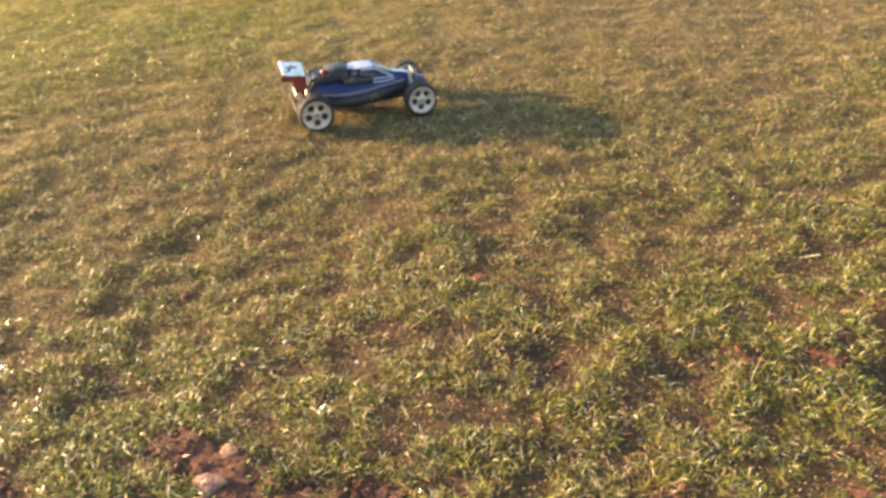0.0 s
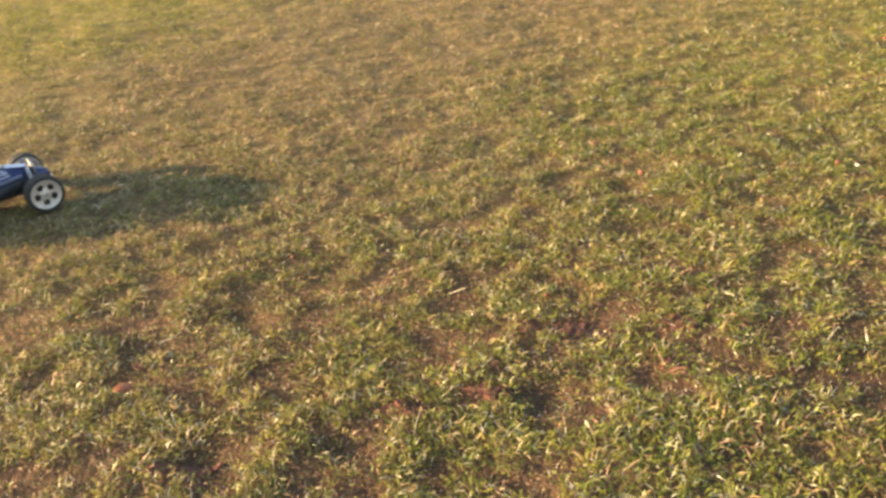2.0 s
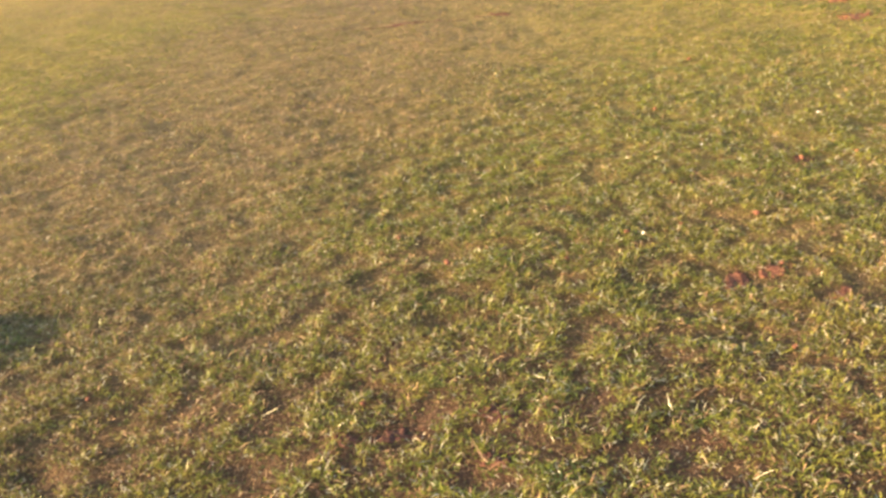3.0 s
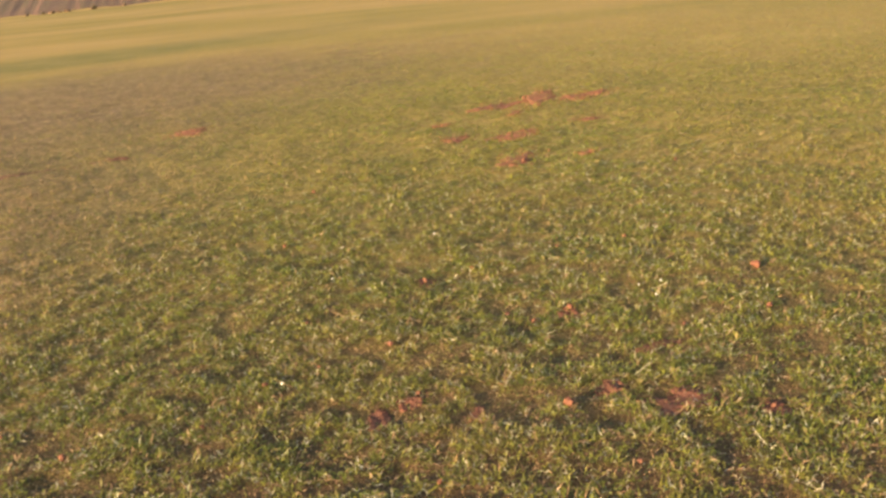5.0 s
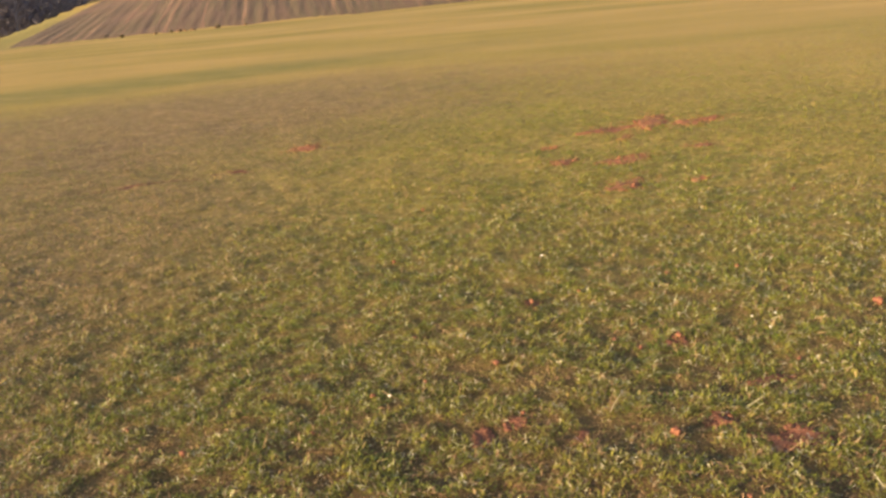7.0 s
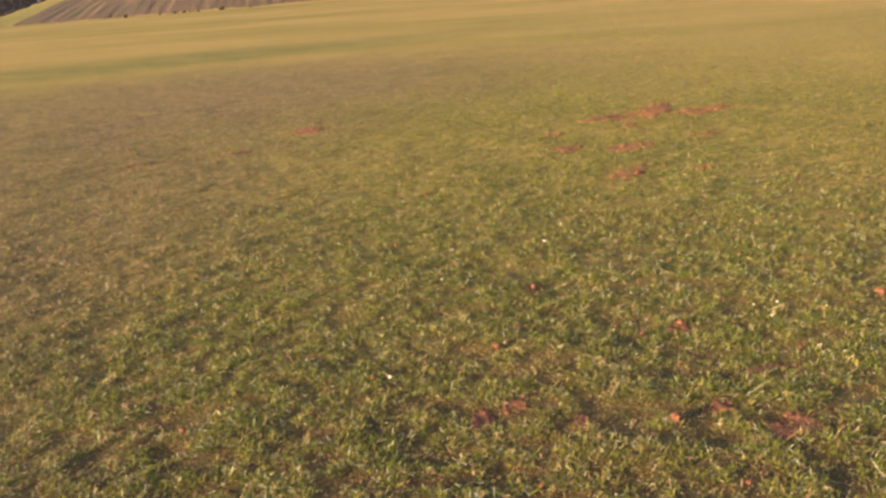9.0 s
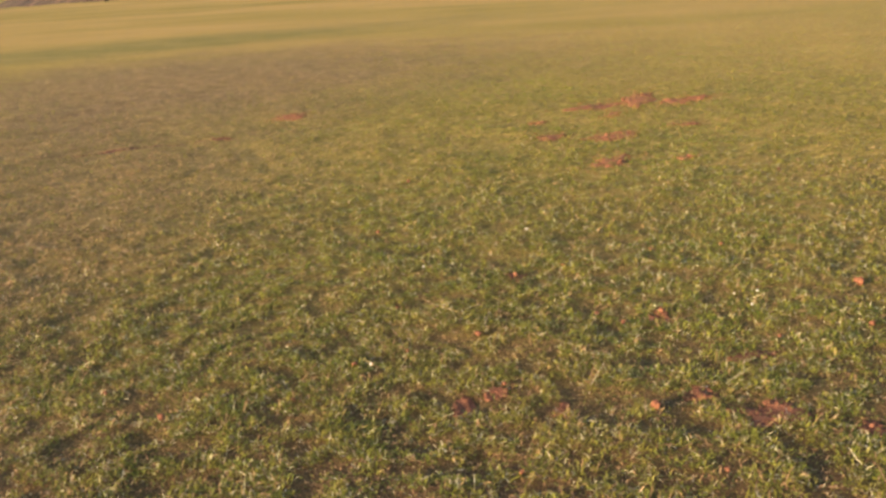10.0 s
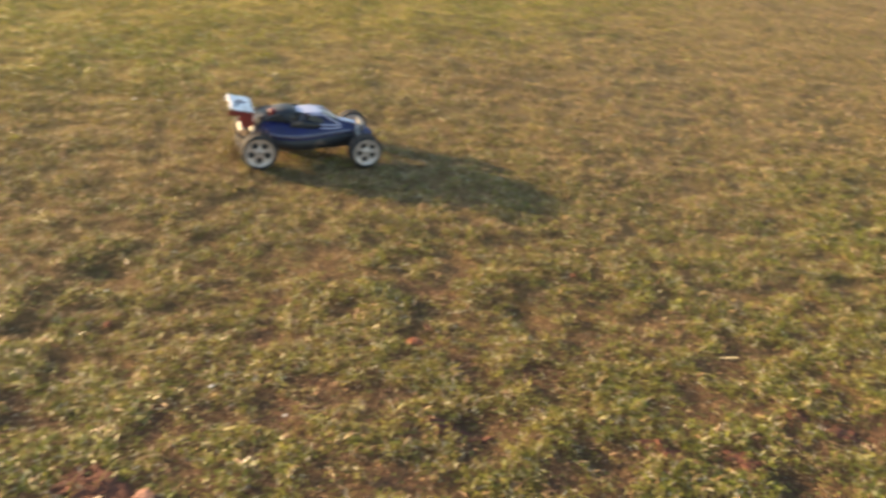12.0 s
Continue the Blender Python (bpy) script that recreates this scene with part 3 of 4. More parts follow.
put_lumps([(-1.022, -0.107, 0), (-1.066, -0.056, 1), (-0.998, -0.336, 0)], [
    ("flat_stone", STONE, 0.052, 0.28, 5, "flat pinkish stone lying on bare soil", "stone", "flat pinkish stones"),
    ("flat_stone", STONE, 0.034, 0.24, 6, "small flat pinkish stone lying on bare soil", "stone", "flat pinkish stones"),
], 0.003, 4)

put_lumps([(0.148, 3.16, 0), (-0.274, 2.084, 0), (-0.205, 2.80, 0), (0.747, 2.49, 1), (0.816, 2.50, 0), (0.775, 2.40, 1), (-1.27, 0.14, 0), (-1.70, 0.08, 1), (-1.13, 0.22, 1), (-2.95, 0.55, 0), (-2.9, 0.62, 1)], [
    ("pebble", PALE, 0.0075, 0.7, 8, "small whitish pebble in the grass", "pebble", "whitish pebbles"),
    ("pebble", PALE, 0.006, 0.7, 9, "tiny whitish pebble in the grass", "pebble", "whitish pebbles"),
], 0.017, 5)


def straw(x, y, long, turn, seed):
    rnd = random.Random(seed)
    bm = bmesh.new()
    rows = []
    for i in range(7):
        f = i / 6 - 0.5
        z = 0.019 + 0.007 * math.sin(3 * f + rnd.uniform(-0.2, 0.2)) + 0.006 * f
        bow = long * 0.05 * math.cos(math.pi * f)
        r = 0.0007 * (1 - 0.5 * abs(f))
        rows.append([(f * long, bow + r * math.cos(a), z + r * math.sin(a)) for a in (0.0, 1.257, 2.513, 3.77, 5.027)])
    loft(bm, rows)
    ob = part("straw_stalk", bm, PALE_BLADE if seed % 4 == 0 else STRAW)
    ob.matrix_basis = pose(x, y, float(relief(x, y)), 0, 0, turn)
    return tagged(ob, "bent dry straw stalk lying on the turf", "straw", "loose straw stalks")


rnd_straw = random.Random(21)
for n, (x, y, long, turn) in enumerate([
    (-0.355, 1.354, 0.052, -46), (-1.078, 0.705, 0.05, 120), (-0.05, 1.37, 0.04, 30), (-0.96, 1.00, 0.045, 70), (-0.85, 1.13, 0.04, 10), (-0.27, 2.08, 0.05, 160),
    (-1.70, 0.10, 0.045, 140), (0.05, 2.22, 0.06, 75), (0.30, 1.98, 0.06, 60), (0.55, 2.62, 0.05, 50), (-0.17, 2.52, 0.07, 150), (-1.571, 0.218, 0.05, 130), (0.62, 1.95, 0.05, 20), (-0.99, 0.55, 0.04, 80),
    (0.143, 2.197, 0.045, 95), (-0.086, 2.411, 0.07, 170), (0.578, 2.575, 0.045, 55), (0.291, 2.0, 0.045, 75), (0.65, 1.745, 0.035, 10), (0.744, 1.751, 0.03, 30), (0.773, 1.618, 0.035, 120),
    (-0.46, 1.39, 0.034, 18), (-0.394, 1.109, 0.05, 140), (-0.357, 1.075, 0.035, 20), (0.076, 1.169, 0.03, 10), (0.388, 1.475, 0.035, 60), (0.801, 1.556, 0.03, 110),
]):
    stalk = straw(x, y, long, turn, n)
    if n % 3 == 0:
        for k in range(4):
            r, a = rnd_straw.uniform(0.9, 3.4), radians(rnd_straw.uniform(-88, 30))
            px, py = r * math.sin(a), r * math.cos(a)
            copy_thing(stalk, pose(px, py, float(relief(px, py)) - 0.004, rnd_straw.uniform(-12, 12), rnd_straw.uniform(-15, 15), rnd_straw.uniform(0, 360)))


def dead_leaf(x, y, size, turn, seed):
    rnd = random.Random(seed)
    bm = bmesh.new()
    grid = []
    for i in range(8):
        u = i / 7
        half = size * 0.34 * math.sin(math.pi * min(1, u * 0.92 + 0.06)) ** 0.8
        row = []
        for k in range(5):
            v = k / 4 * 2 - 1
            z = 0.018 + size * (0.25 * v * v + 0.30 * (u - 0.5) ** 2 + 0.05 * math.sin(9 * u + 4 * v + seed))
            row.append(bm.verts.new(((u - 0.5) * size, v * half, z)))
        grid.append(row)
    for a, b in zip(grid, grid[1:]):
        for k in range(4):
            bm.faces.new((a[k], b[k], b[k + 1], a[k + 1]))
    bmesh.ops.solidify(bm, geom=bm.faces[:], thickness=0.0012)
    leaf = part("dead_leaf", bm, DEAD)
    smooth(leaf, 50)
    leaf.matrix_basis = pose(x, y, float(relief(x, y)), rnd.uniform(-15, 15), rnd.uniform(-15, 15), turn)
    return tagged(leaf, "curled pinkish brown dead leaf on the turf", "leaf", "fallen dead leaves")


for n, (x, y, size, turn) in enumerate([(-1.21, 0.553, 0.036, 60), (-1.25, 0.61, 0.026, 10)]):
    dead_leaf(x, y, size, turn, n)


def build_crumbs(patches, material, thick, reach, least, most, label):
    """Loose crumbs of soil on and round the bare patches."""
    c, size = [], []
    for px, py, long, wide, turn in patches:
        n = int(14 + thick * long * wide)
        a, f = rng.uniform(0, 6.283, n), rng.random(n) ** 0.6 * reach
        u, v = f * long * np.cos(a), f * wide * np.sin(a)
        k, q = math.cos(radians(turn)), math.sin(radians(turn))
        x, y = px + u * k - v * q, py + u * q + v * k
        c.append(np.stack([x, y, relief(x, y) + 0.007], -1))
        size.append(rng.uniform(least, most, n))
    c, size = np.concatenate(c), np.concatenate(size)
    corner = np.array([(1, 0, 0), (0, 1, 0), (-1, 0, 0), (0, -1, 0), (0, 0, 1), (0, 0, -1)], float)
    pts = corner[None] * rng.uniform(0.6, 1.3, (len(c), 6, 1)) + rng.normal(0, 0.15, (len(c), 6, 3))
    verts = c[:, None] + pts * size[:, None, None]
    tri = np.array([(0, 1, 4), (1, 2, 4), (2, 3, 4), (3, 0, 4), (1, 0, 5), (2, 1, 5), (3, 2, 5), (0, 3, 5)])
    faces = (np.arange(len(c)) * 6)[:, None, None] + tri
    ob = mass("soil_crumbs", verts.reshape(-1, 3), faces.reshape(-1, 3), material)
    tagged(ob, label, "soil", kind="stuff")


build_crumbs([row for row in PATCHES if row[1] < 3], SOIL, 9000, 1.35, 0.0008, 0.0028, "loose reddish crumbs scattered on the bare soil")
build_crumbs([row for row in PATCHES if row[1] > 3], LIT_SOIL, 9000, 2.0, 0.0015, 0.0045, "orange-red crumbs strewn in the grass round bare soil, sunlight in their colour")


# ---- radio-controlled buggy ----
def holed_disc(bm, x0, radius, hole_at, hole_r, thick, holes=5):
    """A dished wheel disc with round holes, its face towards +y at x0."""
    na, nr = 96, 12
    rr = [0.0005 + (radius - 0.0005) * k / nr for k in range(nr + 1)]

    def dish(r):
        return x0 - 0.006 * math.sin(math.pi * min(1, r / radius)) * (1 if r < radius * 0.97 else 0)

    front = [[bm.verts.new((r * math.cos(2 * math.pi * k / na), dish(r), r * math.sin(2 * math.pi * k / na))) for k in range(na)] for r in rr]
    faces = []
    for i in range(nr):
        for k in range(na):
            r, a = (rr[i] + rr[i + 1]) / 2, 2 * math.pi * (k + 0.5) / na
            near = min(math.hypot(r * math.cos(a) - hole_at * math.cos(h), r * math.sin(a) - hole_at * math.sin(h)) for h in (2 * math.pi * q / holes for q in range(holes)))
            if near > hole_r:
                j = (k + 1) % na
                faces.append(bm.faces.new((front[i][k], front[i][j], front[i + 1][j], front[i + 1][k])))
    bmesh.ops.recalc_face_normals(bm, faces=faces)
    bmesh.ops.solidify(bm, geom=faces, thickness=thick)


def revolve(bm, profile, n=40):
    """Profile of (y, r) round the y axis."""
    rows = [[bm.verts.new((r * math.cos(2 * math.pi * k / n), y, r * math.sin(2 * math.pi * k / n))) for k in range(n)] for y, r in profile]
    for a, b in zip(rows, rows[1:]):
        for k in range(n):
            j = (k + 1) % n
            bm.faces.new((a[k], a[j], b[j], b[k]))
    bmesh.ops.recalc_face_normals(bm, faces=bm.faces[:])


def build_wheel(buggy, x, y, radius, width, steer):
    """One wheel; its outer face looks away from the buggy's middle."""
    out = 1 if y > 0 else -1
    h, rim_r = width / 2, radius * 0.85
    bm = bmesh.new()
    revolve(bm, [(-h, rim_r * 0.97), (-h, radius * 0.90), (-h * 0.8, radius * 0.965), (0, radius * 0.985), (h * 0.8, radius * 0.965), (h, radius * 0.90), (h, rim_r * 0.97), (h * 0.6, rim_r * 0.93), (-h * 0.6, rim_r * 0.93), (-h, rim_r * 0.97)])
    knobs = 34
    for k in range(knobs):
        for row, lane in enumerate((-0.66, 0.0, 0.66)):
            a = 2 * math.pi * (k + 0.5 * (row % 2)) / knobs
            spin = Matrix.Rotation(-a, 3, "Y")
            box(bm, spin @ Vector((radius * 0.985, lane * h, 0)), (radius * 0.06, h * 0.40, radius * 0.085), spin)
    tyre = part("wheel", bm, RUBBER, buggy, "black rubber tyre with knobs on an off-white rim")
    tyre.matrix_basis = pose(x, y, radius, 0, 0, steer)
    bm = bmesh.new()
    holed_disc(bm, h * 0.90, rim_r * 0.985, rim_r * 0.55, rim_r * 0.225, 0.003)
    rim = part("rim", bm, RIM, tyre, "off-white dished rim with five round holes")
    rim.rotation_euler = (0, random.Random(x * 100 + y).uniform(0, 1), 0)
    if out < 0:
        rim.scale = (1, -1, 1)
    smooth(rim, 30)
    # Black disc behind the holes stands in for the shade inside the wheel.
    bm = bmesh.new()
    revolve(bm, [(h * 0.12, rim_r * 0.95), (h * 0.35, rim_r * 0.95), (h * 0.35, 0.002), (h * 0.12, 0.002), (h * 0.12, rim_r * 0.95)])
    backing = part("hole_shade", bm, BLACK, tyre, "black disc behind the rim's holes, standing in for shade")
    backing.scale = (1, out, 1)
    bm = bmesh.new()
    revolve(bm, [(-h * 1.01, rim_r * 1.02), (-h * 1.01, rim_r * 0.88), (-h * 0.6, rim_r * 0.84), (-h * 0.5, 0.003), (-h * 0.4, 0.003), (-h * 0.4, rim_r * 0.94), (-h * 0.8, rim_r * 0.96), (-h * 1.01, rim_r * 1.02)])
    lip = part("rim_lip", bm, RIM, tyre, "off-white inner lip of the rim")
    lip.scale = (1, out, 1)
    bm = bmesh.new()
    rod(bm, (0, out * h * 0.02, 0), (0, -out * h * 0.85, 0), radius * 0.34, 12, radius * 0.24)
    part("hub", bm, BLACK, tyre, "black hub")
    bm = bmesh.new()
    rod(bm, (0, out * h * 0.78, 0), (0, out * h * 1.04, 0), radius * 0.10, 6, radius * 0.08)
    part("wheel_nut", bm, METAL, tyre, "bright wheel nut")


def tube(name, points, r, material, parent, label=""):
    bm = bmesh.new()
    for a, b in zip(points, points[1:]):
        rod(bm, a, b, r, 8)
    for p in points[1:-1]:
        bmesh.ops.create_uvsphere(bm, u_segments=8, v_segments=6, radius=r * 1.02, matrix=Matrix.Translation(p))
    ob = part(name, bm, material, parent, label)
    smooth(ob, 50)
    return ob


def build_shock(buggy, foot, head, r):
    foot, head = Vector(foot), Vector(head)
    bm = bmesh.new()
    rod(bm, foot + (head - foot) * 0.45, head, r * 0.7, 10)
    rod(bm, foot, foot + (head - foot) * 0.5, r * 0.25, 8)
    ob = part("shock", bm, METAL, buggy, "bare metal shock absorber")
    bm = bmesh.new()
    turns, n = 6, 60
    axis = (head - foot).normalized()
    u = axis.orthogonal().normalized()
    v = axis.cross(u)
    last = None
    for k in range(n + 1):
        a = 2 * math.pi * turns * k / n
        p = foot + (head - foot) * (0.12 + 0.68 * k / n) + (u * math.cos(a) + v * math.sin(a)) * r
        if last is not None:
            rod(bm, last, p, r * 0.16, 5)
        last = p
    part("spring", bm, METAL, ob, "coil spring")


def build_buggy():
    buggy = tagged(new("toy_buggy"), "blue radio-controlled toy buggy with white wing, standing on the turf", "toy car")
    # chassis and belly
    bm = bmesh.new()
    loft(bm, [hull_ring(x, w, 0.036, 0.044, 6, 16) for x, w in ((-0.17, 0.03), (-0.13, 0.052), (0.0, 0.062), (0.10, 0.045), (0.19, 0.028), (0.215, 0.022))])
    part("chassis", bm, BLACK, buggy, "black chassis plate")
    # body shell: nose, tub and sidepods
    bm = bmesh.new()
    loft(bm, [hull_ring(*row, 3.2, 24, top) for row, top in (
        ((0.205, 0.016, 0.058, 0.072), 0.9), ((0.195, 0.024, 0.054, 0.082), 0.85), ((0.15, 0.033, 0.048, 0.098), 0.8), ((0.10, 0.046, 0.045, 0.112), 0.8),
        ((0.05, 0.066, 0.044, 0.118), 0.8), ((0.0, 0.084, 0.044, 0.118), 0.82), ((-0.05, 0.092, 0.046, 0.118), 0.82), ((-0.10, 0.086, 0.054, 0.122), 0.75),
        ((-0.14, 0.060, 0.066, 0.128), 0.7), ((-0.165, 0.040, 0.08, 0.128), 0.7))])
    shell = part("body_shell", bm, BLUE, buggy, "glossy dark blue body shell")
    smooth(shell, 60)
    # black piece over the lower part of the shell
    bm = bmesh.new()
    loft(bm, [hull_ring(x, w, low, 0.085, 4, 20) for x, w, low in ((0.14, 0.037, 0.040), (0.05, 0.069, 0.036), (0.0, 0.0865, 0.036), (-0.05, 0.0945, 0.037), (-0.10, 0.0885, 0.042), (-0.135, 0.066, 0.048))])
    smooth(part("underbody", bm, BLACK, buggy, "black lower part of the shell"), 50)
    # pale skirt along the sills
    for s in (1, -1):
        bm = bmesh.new()
        pts = [(0.13, 0.041), (0.05, 0.068), (0.0, 0.0865), (-0.05, 0.0945), (-0.10, 0.0885), (-0.13, 0.068)]
        loft(bm, [[(x, s * (w + 0.003 * q), 0.0885 + dz + 0.02 * max(0, -x - 0.05)) for q, dz in ((-1, -0.0035), (1, -0.003), (1.4, 0), (1, 0.003), (-1, 0.0045))] for x, w in pts])
        smooth(part("side_stripe", bm, SILL, buggy, "grey-lilac stripe along the sill"), 50)
    # cockpit with screen, roof and cage
    bm = bmesh.new()
    loft(bm, [hull_ring(*row, 3.0, 20, top) for row, top in (((0.095, 0.036, 0.09, 0.110), 0.9), ((0.065, 0.046, 0.09, 0.126), 0.75), ((0.03, 0.05, 0.09, 0.142), 0.7), ((0.005, 0.05, 0.09, 0.145), 0.7))])
    smooth(part("cockpit", bm, BLUE, buggy, "blue cockpit hood"), 50)
    bm = bmesh.new()
    for s in (1, -1):
        box(bm, (0.065, s * 0.0145, 0.1285), (0.05, 0.024, 0.003), Matrix.Rotation(radians(25), 3, "Y"), 0.001)
    part("windscreen", bm, GLASS, buggy, "smoked windscreen in two panes")
    bm = bmesh.new()
    box(bm, (0.065, 0, 0.1295), (0.062, 0.007, 0.003), Matrix.Rotation(radians(25), 3, "Y"), 0.001)
    part("screen_stripe", bm, WHITE, buggy, "white stripe between the panes")
    for s in (1, -1):
        bm = bmesh.new()
        box(bm, (0.018, s * 0.046, 0.126), (0.05, 0.003, 0.020), Matrix.Rotation(radians(s * 12), 3, "X") @ Matrix.Rotation(radians(20), 3, "Y"), 0.001)
        part("side_window", bm, GLASS, buggy, "smoked side window")
        # Solid black piece in place of the open cockpit side.
        bm = bmesh.new()
        loft(bm, [hull_ring(x, 0.006, low, high, 3, 12) for x, low, high in ((0.03, 0.108, 0.118), (0.0, 0.100, 0.126), (-0.035, 0.096, 0.130), (-0.06, 0.106, 0.124))])
        bmesh.ops.translate(bm, vec=(0, s * 0.063, 0), verts=bm.verts[:])
        smooth(part("cockpit_opening", bm, BLACK, buggy, "black piece in place of the dark side opening"), 50)
    bm = bmesh.new()
    loft(bm, [hull_ring(x, w, z, z + 0.0045, 6, 20) for x, w, z in ((0.040, 0.030, 0.1385), (0.032, 0.036, 0.1400), (0.003, 0.038, 0.1420), (-0.030, 0.036, 0.1420), (-0.036, 0.030, 0.1410))])
    smooth(part("roof_panel", bm, LILAC, buggy, "pale lilac-white roof panel"), 50)
    bm = bmesh.new()
    box(bm, (0.125, 0, 0.1075), (0.055, 0.03, 0.003), Matrix.Rotation(radians(13), 3, "Y"), 0.001)
    part("nose_panel", bm, LILAC, buggy, "pale panel on the nose")
    for s in (1, -1):
        tube("cage_tube", [(-0.025, s * 0.036, 0.145), (-0.09, s * 0.042, 0.142), (-0.155, s * 0.034, 0.128), (-0.175, s * 0.03, 0.09)], 0.0045, BLACK, buggy, "black cage tube")
        tube("cage_tube", [(-0.028, s * 0.037, 0.143), (-0.04, s * 0.060, 0.112)], 0.0045, BLACK, buggy, "black cage tube")
        tube("cage_tube", [(-0.09, s * 0.042, 0.142), (-0.04, s * 0.060, 0.114)], 0.004, BLACK, buggy, "black cage tube")
    tube("cage_tube", [(-0.09, 0.042, 0.142), (-0.09, -0.042, 0.142)], 0.004, BLACK, buggy, "black cross tube")
    tube("cage_tube", [(-0.155, 0.034, 0.128), (-0.155, -0.034, 0.128)], 0.004, BLACK, buggy, "black cross tube")
    for s in (1, -1):
        tube("cage_tube", [(-0.10, s * 0.044, 0.140), (-0.150, s * 0.062, 0.128), (-0.168, s * 0.068, 0.098), (-0.160, s * 0.066, 0.066)], 0.0042, BLACK, buggy, "black arched rear tube")
    # engine under the cage
    bm = bmesh.new()
    box(bm, (-0.095, 0, 0.114), (0.115, 0.082, 0.046), None, 0.012)
    for k in range(5):
        box(bm, (-0.10, 0, 0.132 + 0.003 * k), (0.06, 0.05, 0.0015), None)
    part("engine_block", bm, BLACK, buggy, "dark finned engine block")
    bm = bmesh.new()
    rod(bm, (-0.112, -0.028, 0.115), (-0.112, -0.028, 0.149), 0.009, 16)
    rod(bm, (-0.112, -0.028, 0.149), (-0.112, -0.028, 0.156), 0.012, 16, 0.008)
    part("filler_cap", bm, RED, buggy, "red cap behind the roof")
    bm = bmesh.new()
    loft(bm, [hull_ring(x, w, 0.10, top, 3.4, 18) for x, w, top in ((-0.034, 0.030, 0.142), (-0.042, 0.044, 0.152), (-0.070, 0.048, 0.156), (-0.100, 0.046, 0.152), (-0.116, 0.034, 0.138))])
    smooth(part("air_cleaner", bm, BLACK, buggy, "black air cleaner behind the roof"), 50)
    # pale frame of the side window
    for s in (1, -1):
        tube("window_frame", [(0.095, s * 0.040, 0.106), (0.045, s * 0.043, 0.139), (0.0, s * 0.044, 0.142)], 0.0035, LILAC, buggy, "pale lilac window frame")
        tube("window_frame", [(0.095, s * 0.042, 0.106), (0.02, s * 0.054, 0.112)], 0.003, LILAC, buggy, "pale lilac lower window frame")
    # pale printed arcs on the flanks
    for s in (1, -1):
        tube("flank_decal", [(0.100, s * 0.0385, 0.098), (0.072, s * 0.049, 0.0985), (0.050, s * 0.0562, 0.101), (0.030, s * 0.060, 0.104)], 0.0028, LILAC, buggy, "pale printed arc")
    # rear end: gearbox, exhaust can, bumper, red lamp panel
    bm = bmesh.new()
    box(bm, (-0.178, 0, 0.075), (0.05, 0.05, 0.05), None, 0.008)
    part("gearbox", bm, BLACK, buggy, "black gearbox")
    bm = bmesh.new()
    rod(bm, (-0.198, -0.040, 0.086), (-0.198, 0.036, 0.086), 0.012, 20)
    rod(bm, (-0.198, 0.036, 0.086), (-0.198, 0.050, 0.086), 0.012, 20, 0.005)
    smooth(part("exhaust_can", bm, METAL, buggy, "shiny metal exhaust can"), 40)
    tube("rear_bumper", [(-0.17, 0.055, 0.048), (-0.212, 0.045, 0.046), (-0.212, -0.045, 0.046), (-0.17, -0.055, 0.048)], 0.004, BLACK, buggy, "black tubular rear bumper")
    for s in (1, -1):
        bm = bmesh.new()
        box(bm, (-0.19, s * 0.055, 0.125), (0.04, 0.004, 0.035), Matrix.Rotation(radians(-12), 3, "Y"), 0.0015)
        part("tail_panel", bm, RED, buggy, "dark red tail panel")
    # wing on two struts
    wing_tilt = Matrix.Rotation(radians(7), 4, "Y")
    wing = tagged(new("wing"), "white rear wing")
    wing.parent = buggy
    wing.matrix_basis = Matrix.Translation((-0.203, 0, 0.159)) @ wing_tilt @ Matrix.Diagonal((0.9, 0.95, 1, 1))
    bm = bmesh.new()
    loft(bm, [[(x, y, z + 0.004 * math.cos(y * 9)) for x, z in ((0.036, -0.002), (0.018, 0.003), (-0.018, 0.003), (-0.038, 0.007), (-0.039, 0.004), (-0.018, -0.001), (0.018, -0.001), (0.034, -0.005))] for y in (-0.072, -0.052, -0.026, 0.0, 0.026, 0.052, 0.072)])
    smooth(part("wing_blade", bm, WHITE, wing, "white moulded wing blade"), 50)
    # printed swoosh: curved tapering strokes
    for name, ends, material, note in (
        ("decal", ((-0.020, -0.040, 0.9, 0.034), (-0.012, -0.012, 1.9, 0.040), (0.004, -0.002, 0.2, 0.036)), NAVY, "dark navy printed swoosh"),
        ("decal", ((-0.004, 0.016, 1.0, 0.030), (0.010, 0.006, 2.3, 0.022)), RED, "dark red printed swoosh"),
    ):
        bm = bmesh.new()
        for x0, y0, way, long in ends:
            top, low = [], []
            for k in range(9):
                f = k / 8
                w = 0.0052 * math.sin(math.pi * (0.08 + 0.84 * f))
                q = way + 0.9 * (f - 0.5)
                px, py = x0 + long * (f - 0.5) * math.cos(q), y0 + long * (f - 0.5) * math.sin(q)
                z = 0.0066 + 0.004 * math.cos(py * 9) - 0.003 + 0.0036 * max(0, (-px - 0.018) / 0.02)
                top.append(bm.verts.new((px - w * math.sin(q), py + w * math.cos(q), z)))
                low.append(bm.verts.new((px + w * math.sin(q), py - w * math.cos(q), z)))
            for k in range(8):
                bm.faces.new((low[k], low[k + 1], top[k + 1], top[k]))
        bmesh.ops.solidify(bm, geom=bm.faces[:], thickness=0.0008)
        part(name, bm, material, wing, note)
    for s in (1, -1):
        bm = bmesh.new()
        box(bm, (-0.004, s * 0.0735, -0.006), (0.080, 0.003, 0.017), None, 0.001)
        part("end_plate", bm, WHITE if s > 0 else RED, wing, "wing end plate")
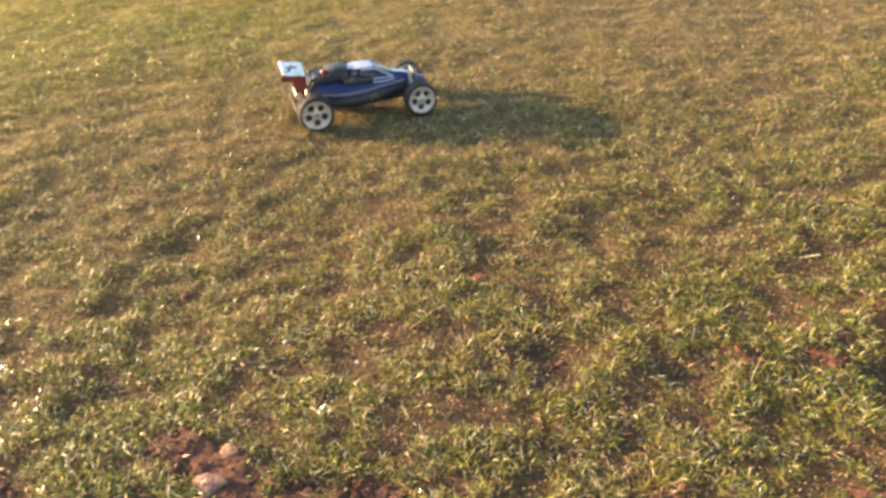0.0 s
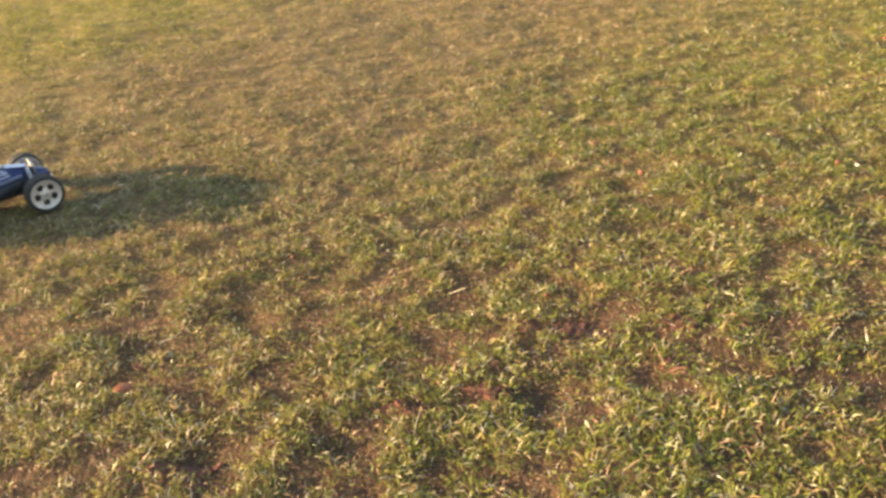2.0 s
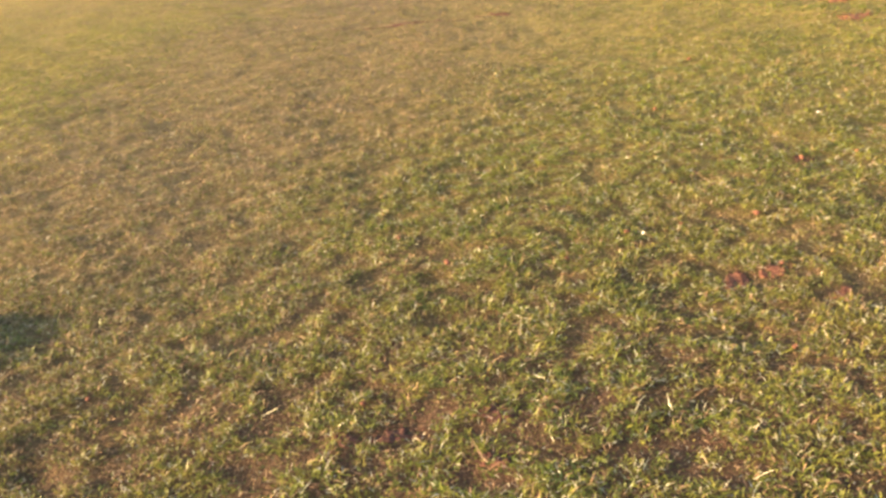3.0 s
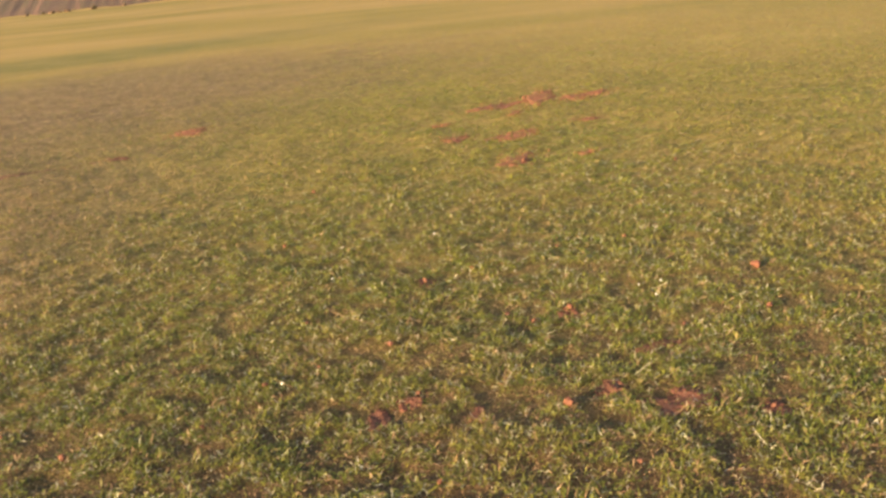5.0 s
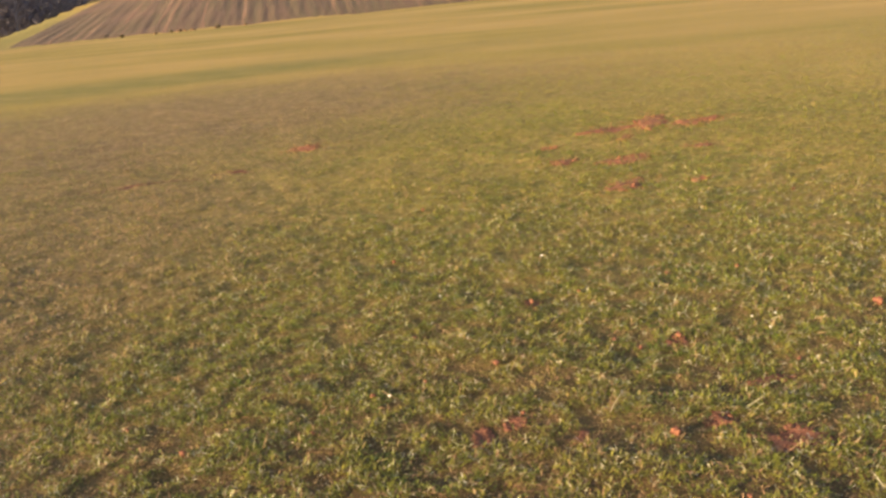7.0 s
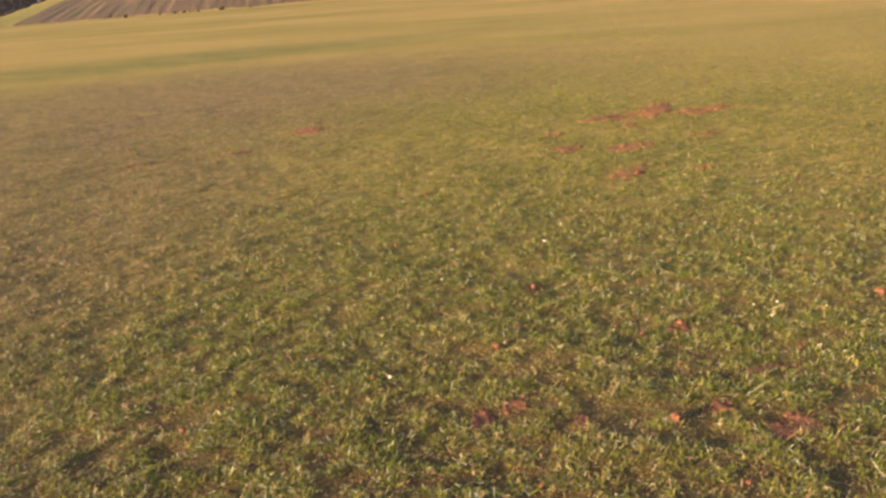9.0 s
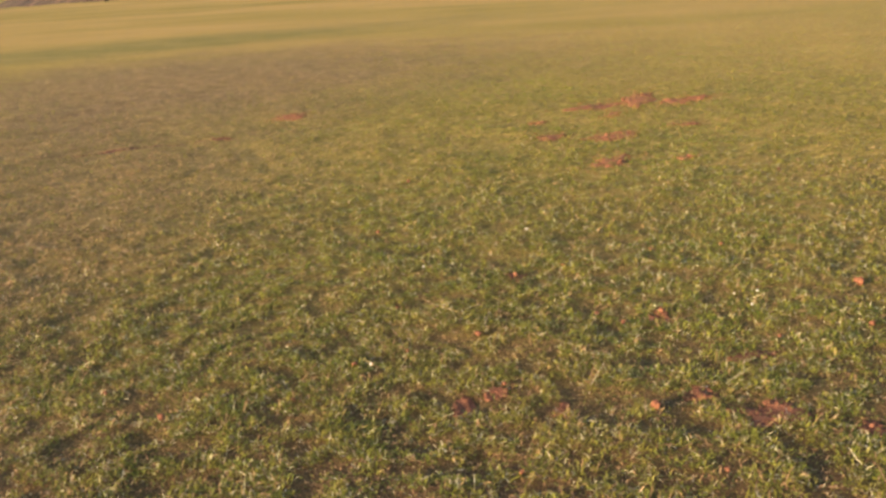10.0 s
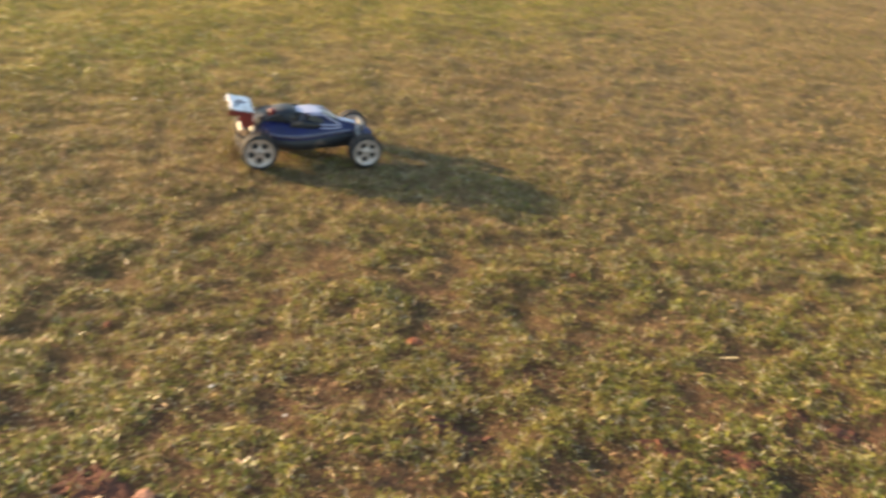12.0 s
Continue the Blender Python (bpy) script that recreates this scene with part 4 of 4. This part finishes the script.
        tube("wing_strut", [(-0.165, s * 0.03, 0.10), (-0.195, s * 0.032, 0.154)], 0.004, BLACK, buggy, "black wing strut")
    # front end
    bm = bmesh.new()
    loft(bm, [hull_ring(x, w, z, z + 0.008, 5, 16) for x, w, z in ((0.180, 0.03, 0.034), (0.195, 0.036, 0.035), (0.208, 0.032, 0.038), (0.214, 0.024, 0.043))])
    smooth(part("front_bumper", bm, METAL, buggy, "bright metal front bumper plate"), 40)
    bm = bmesh.new()
    box(bm, (0.165, 0, 0.094), (0.006, 0.080, 0.026), None, 0.002)
    part("shock_tower", bm, METAL, buggy, "bright front shock tower")
    bm = bmesh.new()
    box(bm, (-0.16, 0, 0.115), (0.006, 0.10, 0.03), None, 0.002)
    part("shock_tower", bm, BLACK, buggy, "black rear shock tower")
    for x, reach in ((0.16, 0.095), (-0.16, 0.085)):
        for s in (1, -1):
            for dz, shift in ((0.046, 0.018), (0.046, -0.018), (0.066, 0.0)):
                bm = bmesh.new()
                rod(bm, (x + shift, s * 0.025, dz), (x, s * reach, dz + 0.004), 0.0045, 8)
                part("suspension_arm", bm, METAL if x > 0 else BLACK, buggy, "suspension arm")
            build_shock(buggy, (x - 0.012, s * 0.075, 0.05), (x - 0.012, s * 0.038, 0.106), 0.008)
            bm = bmesh.new()
            rod(bm, (x, s * 0.02, 0.054), (x, s * (reach + 0.02), 0.054), 0.005, 8)
            part("axle", bm, METAL, buggy, "metal axle")
    build_wheel(buggy, 0.16, 0.115, 0.050, 0.040, 6)
    build_wheel(buggy, 0.16, -0.115, 0.050, 0.040, 6)
    build_wheel(buggy, -0.16, 0.112, 0.0535, 0.048, 0)
    build_wheel(buggy, -0.16, -0.112, 0.0535, 0.048, 0)
    x, y = -2.286, 0.873
    buggy.matrix_basis = pose(x, y, float(relief(x, y)) + 0.006, 0, 0, math.degrees(math.atan2(0.945, 0.327)))


build_buggy()


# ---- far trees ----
# Distance haze is put into bark and crown as a blue-grey tint.
BARK = soil_material("haze_blue_bark", (0.13, 0.127, 0.165), (0.22, 0.213, 0.26), 3.0)
CROWN = leaf_material("haze_blue_leaves", [(0.0, (0.125, 0.122, 0.165)), (0.6, (0.15, 0.145, 0.19)), (1.0, (0.18, 0.174, 0.225))], (0.135, 0.128, 0.165), 0.8, 0.4)


def build_tree(x, y, tall, seed):
    rnd = random.Random(seed)
    base = float(relief(x, y)) - 0.1
    tree = tagged(new("tree"), "tall bare tree in the far wood, distance haze in its blue-grey colour", "tree", "trees of the far wood")
    tree.location = (x, y, base)
    bm = bmesh.new()
    knots = [Vector((0, 0, 0))]
    for k in range(1, 6):
        knots.append(Vector((rnd.uniform(-0.25, 0.25) * k * 0.4, rnd.uniform(-0.25, 0.25) * k * 0.4, tall * 0.8 * k / 5)))
    for k, (a, b) in enumerate(zip(knots, knots[1:])):
        rod(bm, a, b, 0.24 * (1 - k * 0.17), 8, 0.24 * (1 - (k + 1) * 0.17))
    tips = []
    for k in range(16):
        f = rnd.uniform(0.06, 0.95)
        i = min(4, int(f * 5))
        a = knots[i].lerp(knots[i + 1], f * 5 - i)
        way = rnd.uniform(0, 6.3)
        out = tall * rnd.uniform(0.12, 0.26) * (1.1 - 0.6 * f)
        b = a + Vector((math.cos(way) * out, math.sin(way) * out, out * rnd.uniform(0.4, 0.9)))
        rod(bm, a, b, 0.07, 6, 0.02)
        tips += [b, a.lerp(b, 0.6)]
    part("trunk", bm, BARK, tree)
    tips.append(knots[-1])
    r = np.random.default_rng(seed)
    n = 1900
    pick = r.integers(0, len(tips), n)
    c = np.array([tuple(p) for p in tips])[pick] + r.normal(0, tall * 0.055, (n, 3))
    u = r.normal(0, 1, (n, 3))
    u /= np.linalg.norm(u, axis=1)[:, None]
    v = np.cross(u, r.normal(0, 1, (n, 3)))
    v /= np.linalg.norm(v, axis=1)[:, None]
    s = r.uniform(0.15, 0.42, n)[:, None]
    verts = np.stack([c - u * s, c + v * s * 0.22, c + u * s, c - v * s * 0.22], 1).reshape(-1, 3)
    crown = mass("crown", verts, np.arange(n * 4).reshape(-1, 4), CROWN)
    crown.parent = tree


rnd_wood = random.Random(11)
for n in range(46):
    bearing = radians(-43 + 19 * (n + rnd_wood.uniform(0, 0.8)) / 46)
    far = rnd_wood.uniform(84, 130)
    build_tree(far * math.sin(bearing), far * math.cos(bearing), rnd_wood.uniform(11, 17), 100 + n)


# ---- along the field's far edge ----
def build_weed(x, y, tall, seed):
    r = np.random.default_rng(seed)
    n = 260
    a, lean = r.uniform(0, 6.28, n), r.uniform(0.05, 0.75, n)
    root = r.normal(0, tall * 0.16, (n, 2))
    ln = tall * r.uniform(0.5, 1.0, n)
    tip = np.stack([root[:, 0] + np.cos(a) * np.sin(lean) * ln, root[:, 1] + np.sin(a) * np.sin(lean) * ln, np.cos(lean) * ln], -1)
    base = np.concatenate([root, np.full((n, 1), -0.03)], -1)
    mid = (tip + base) / 2 + np.array([0, 0, tall * 0.06])
    side = np.stack([-np.sin(a), np.cos(a), np.zeros(n)], -1) * tall * 0.02
    verts = np.stack([base, mid + side, tip, mid - side], 1).reshape(-1, 3)
    ob = mass("weed_tuft", verts, np.arange(n * 4).reshape(-1, 4), WITHERED)
    ob.location = (x, y, float(relief(x, y)))
    tagged(ob, "dark withered tuft of weeds at the edge of the ploughed field", "weed", "weeds along the field edge")


for n, (x, y, tall) in enumerate([(-23.6, 48.6, 0.18), (-22.2, 47.5, 0.24), (-19.4, 47.7, 0.18), (-16.7, 47.8, 0.24), (-2.6, 52.2, 1.3), (-1.6, 52.6, 1.1)]):
    build_weed(x, y, tall, n)

POST = soil_material("weathered_wood", (0.36, 0.28, 0.19), (0.58, 0.47, 0.34), 12.0)
bm = bmesh.new()
rod(bm, (0, 0, -0.2), (0, 0, 1.25), 0.085, 12, 0.075)
rod(bm, (0, 0, 1.25), (0, 0, 1.29), 0.075, 12, 0.04)
post = smooth(part("fence_post", bm, POST), 40)
post.location = (-3.95, 51.2, float(relief(-3.95, 51.2)))
tagged(post, "pale weathered wooden post at the field corner", "post")

TURNED = soil_material("turned_soil", (0.105, 0.066, 0.040), (0.19, 0.125, 0.080), 6.0)
# clods that the plough has turned out at the foot of the hill
put_lumps([(-19.0, 47.8, 0), (-18.6, 47.75, 1), (-18.2, 47.85, 0), (-16.9, 47.9, 1), (-20.3, 47.7, 1), (-15.2, 47.95, 1)], [
    ("soil_clod", TURNED, 0.34, 0.5, 11, "large pale clod turned out at the edge of the ploughed hill", "soil clod", "clods along the field edge"),
    ("soil_clod", TURNED, 0.24, 0.5, 12, "pale clod turned out at the edge of the ploughed hill", "soil clod", "clods along the field edge"),
], 0.06, 9)
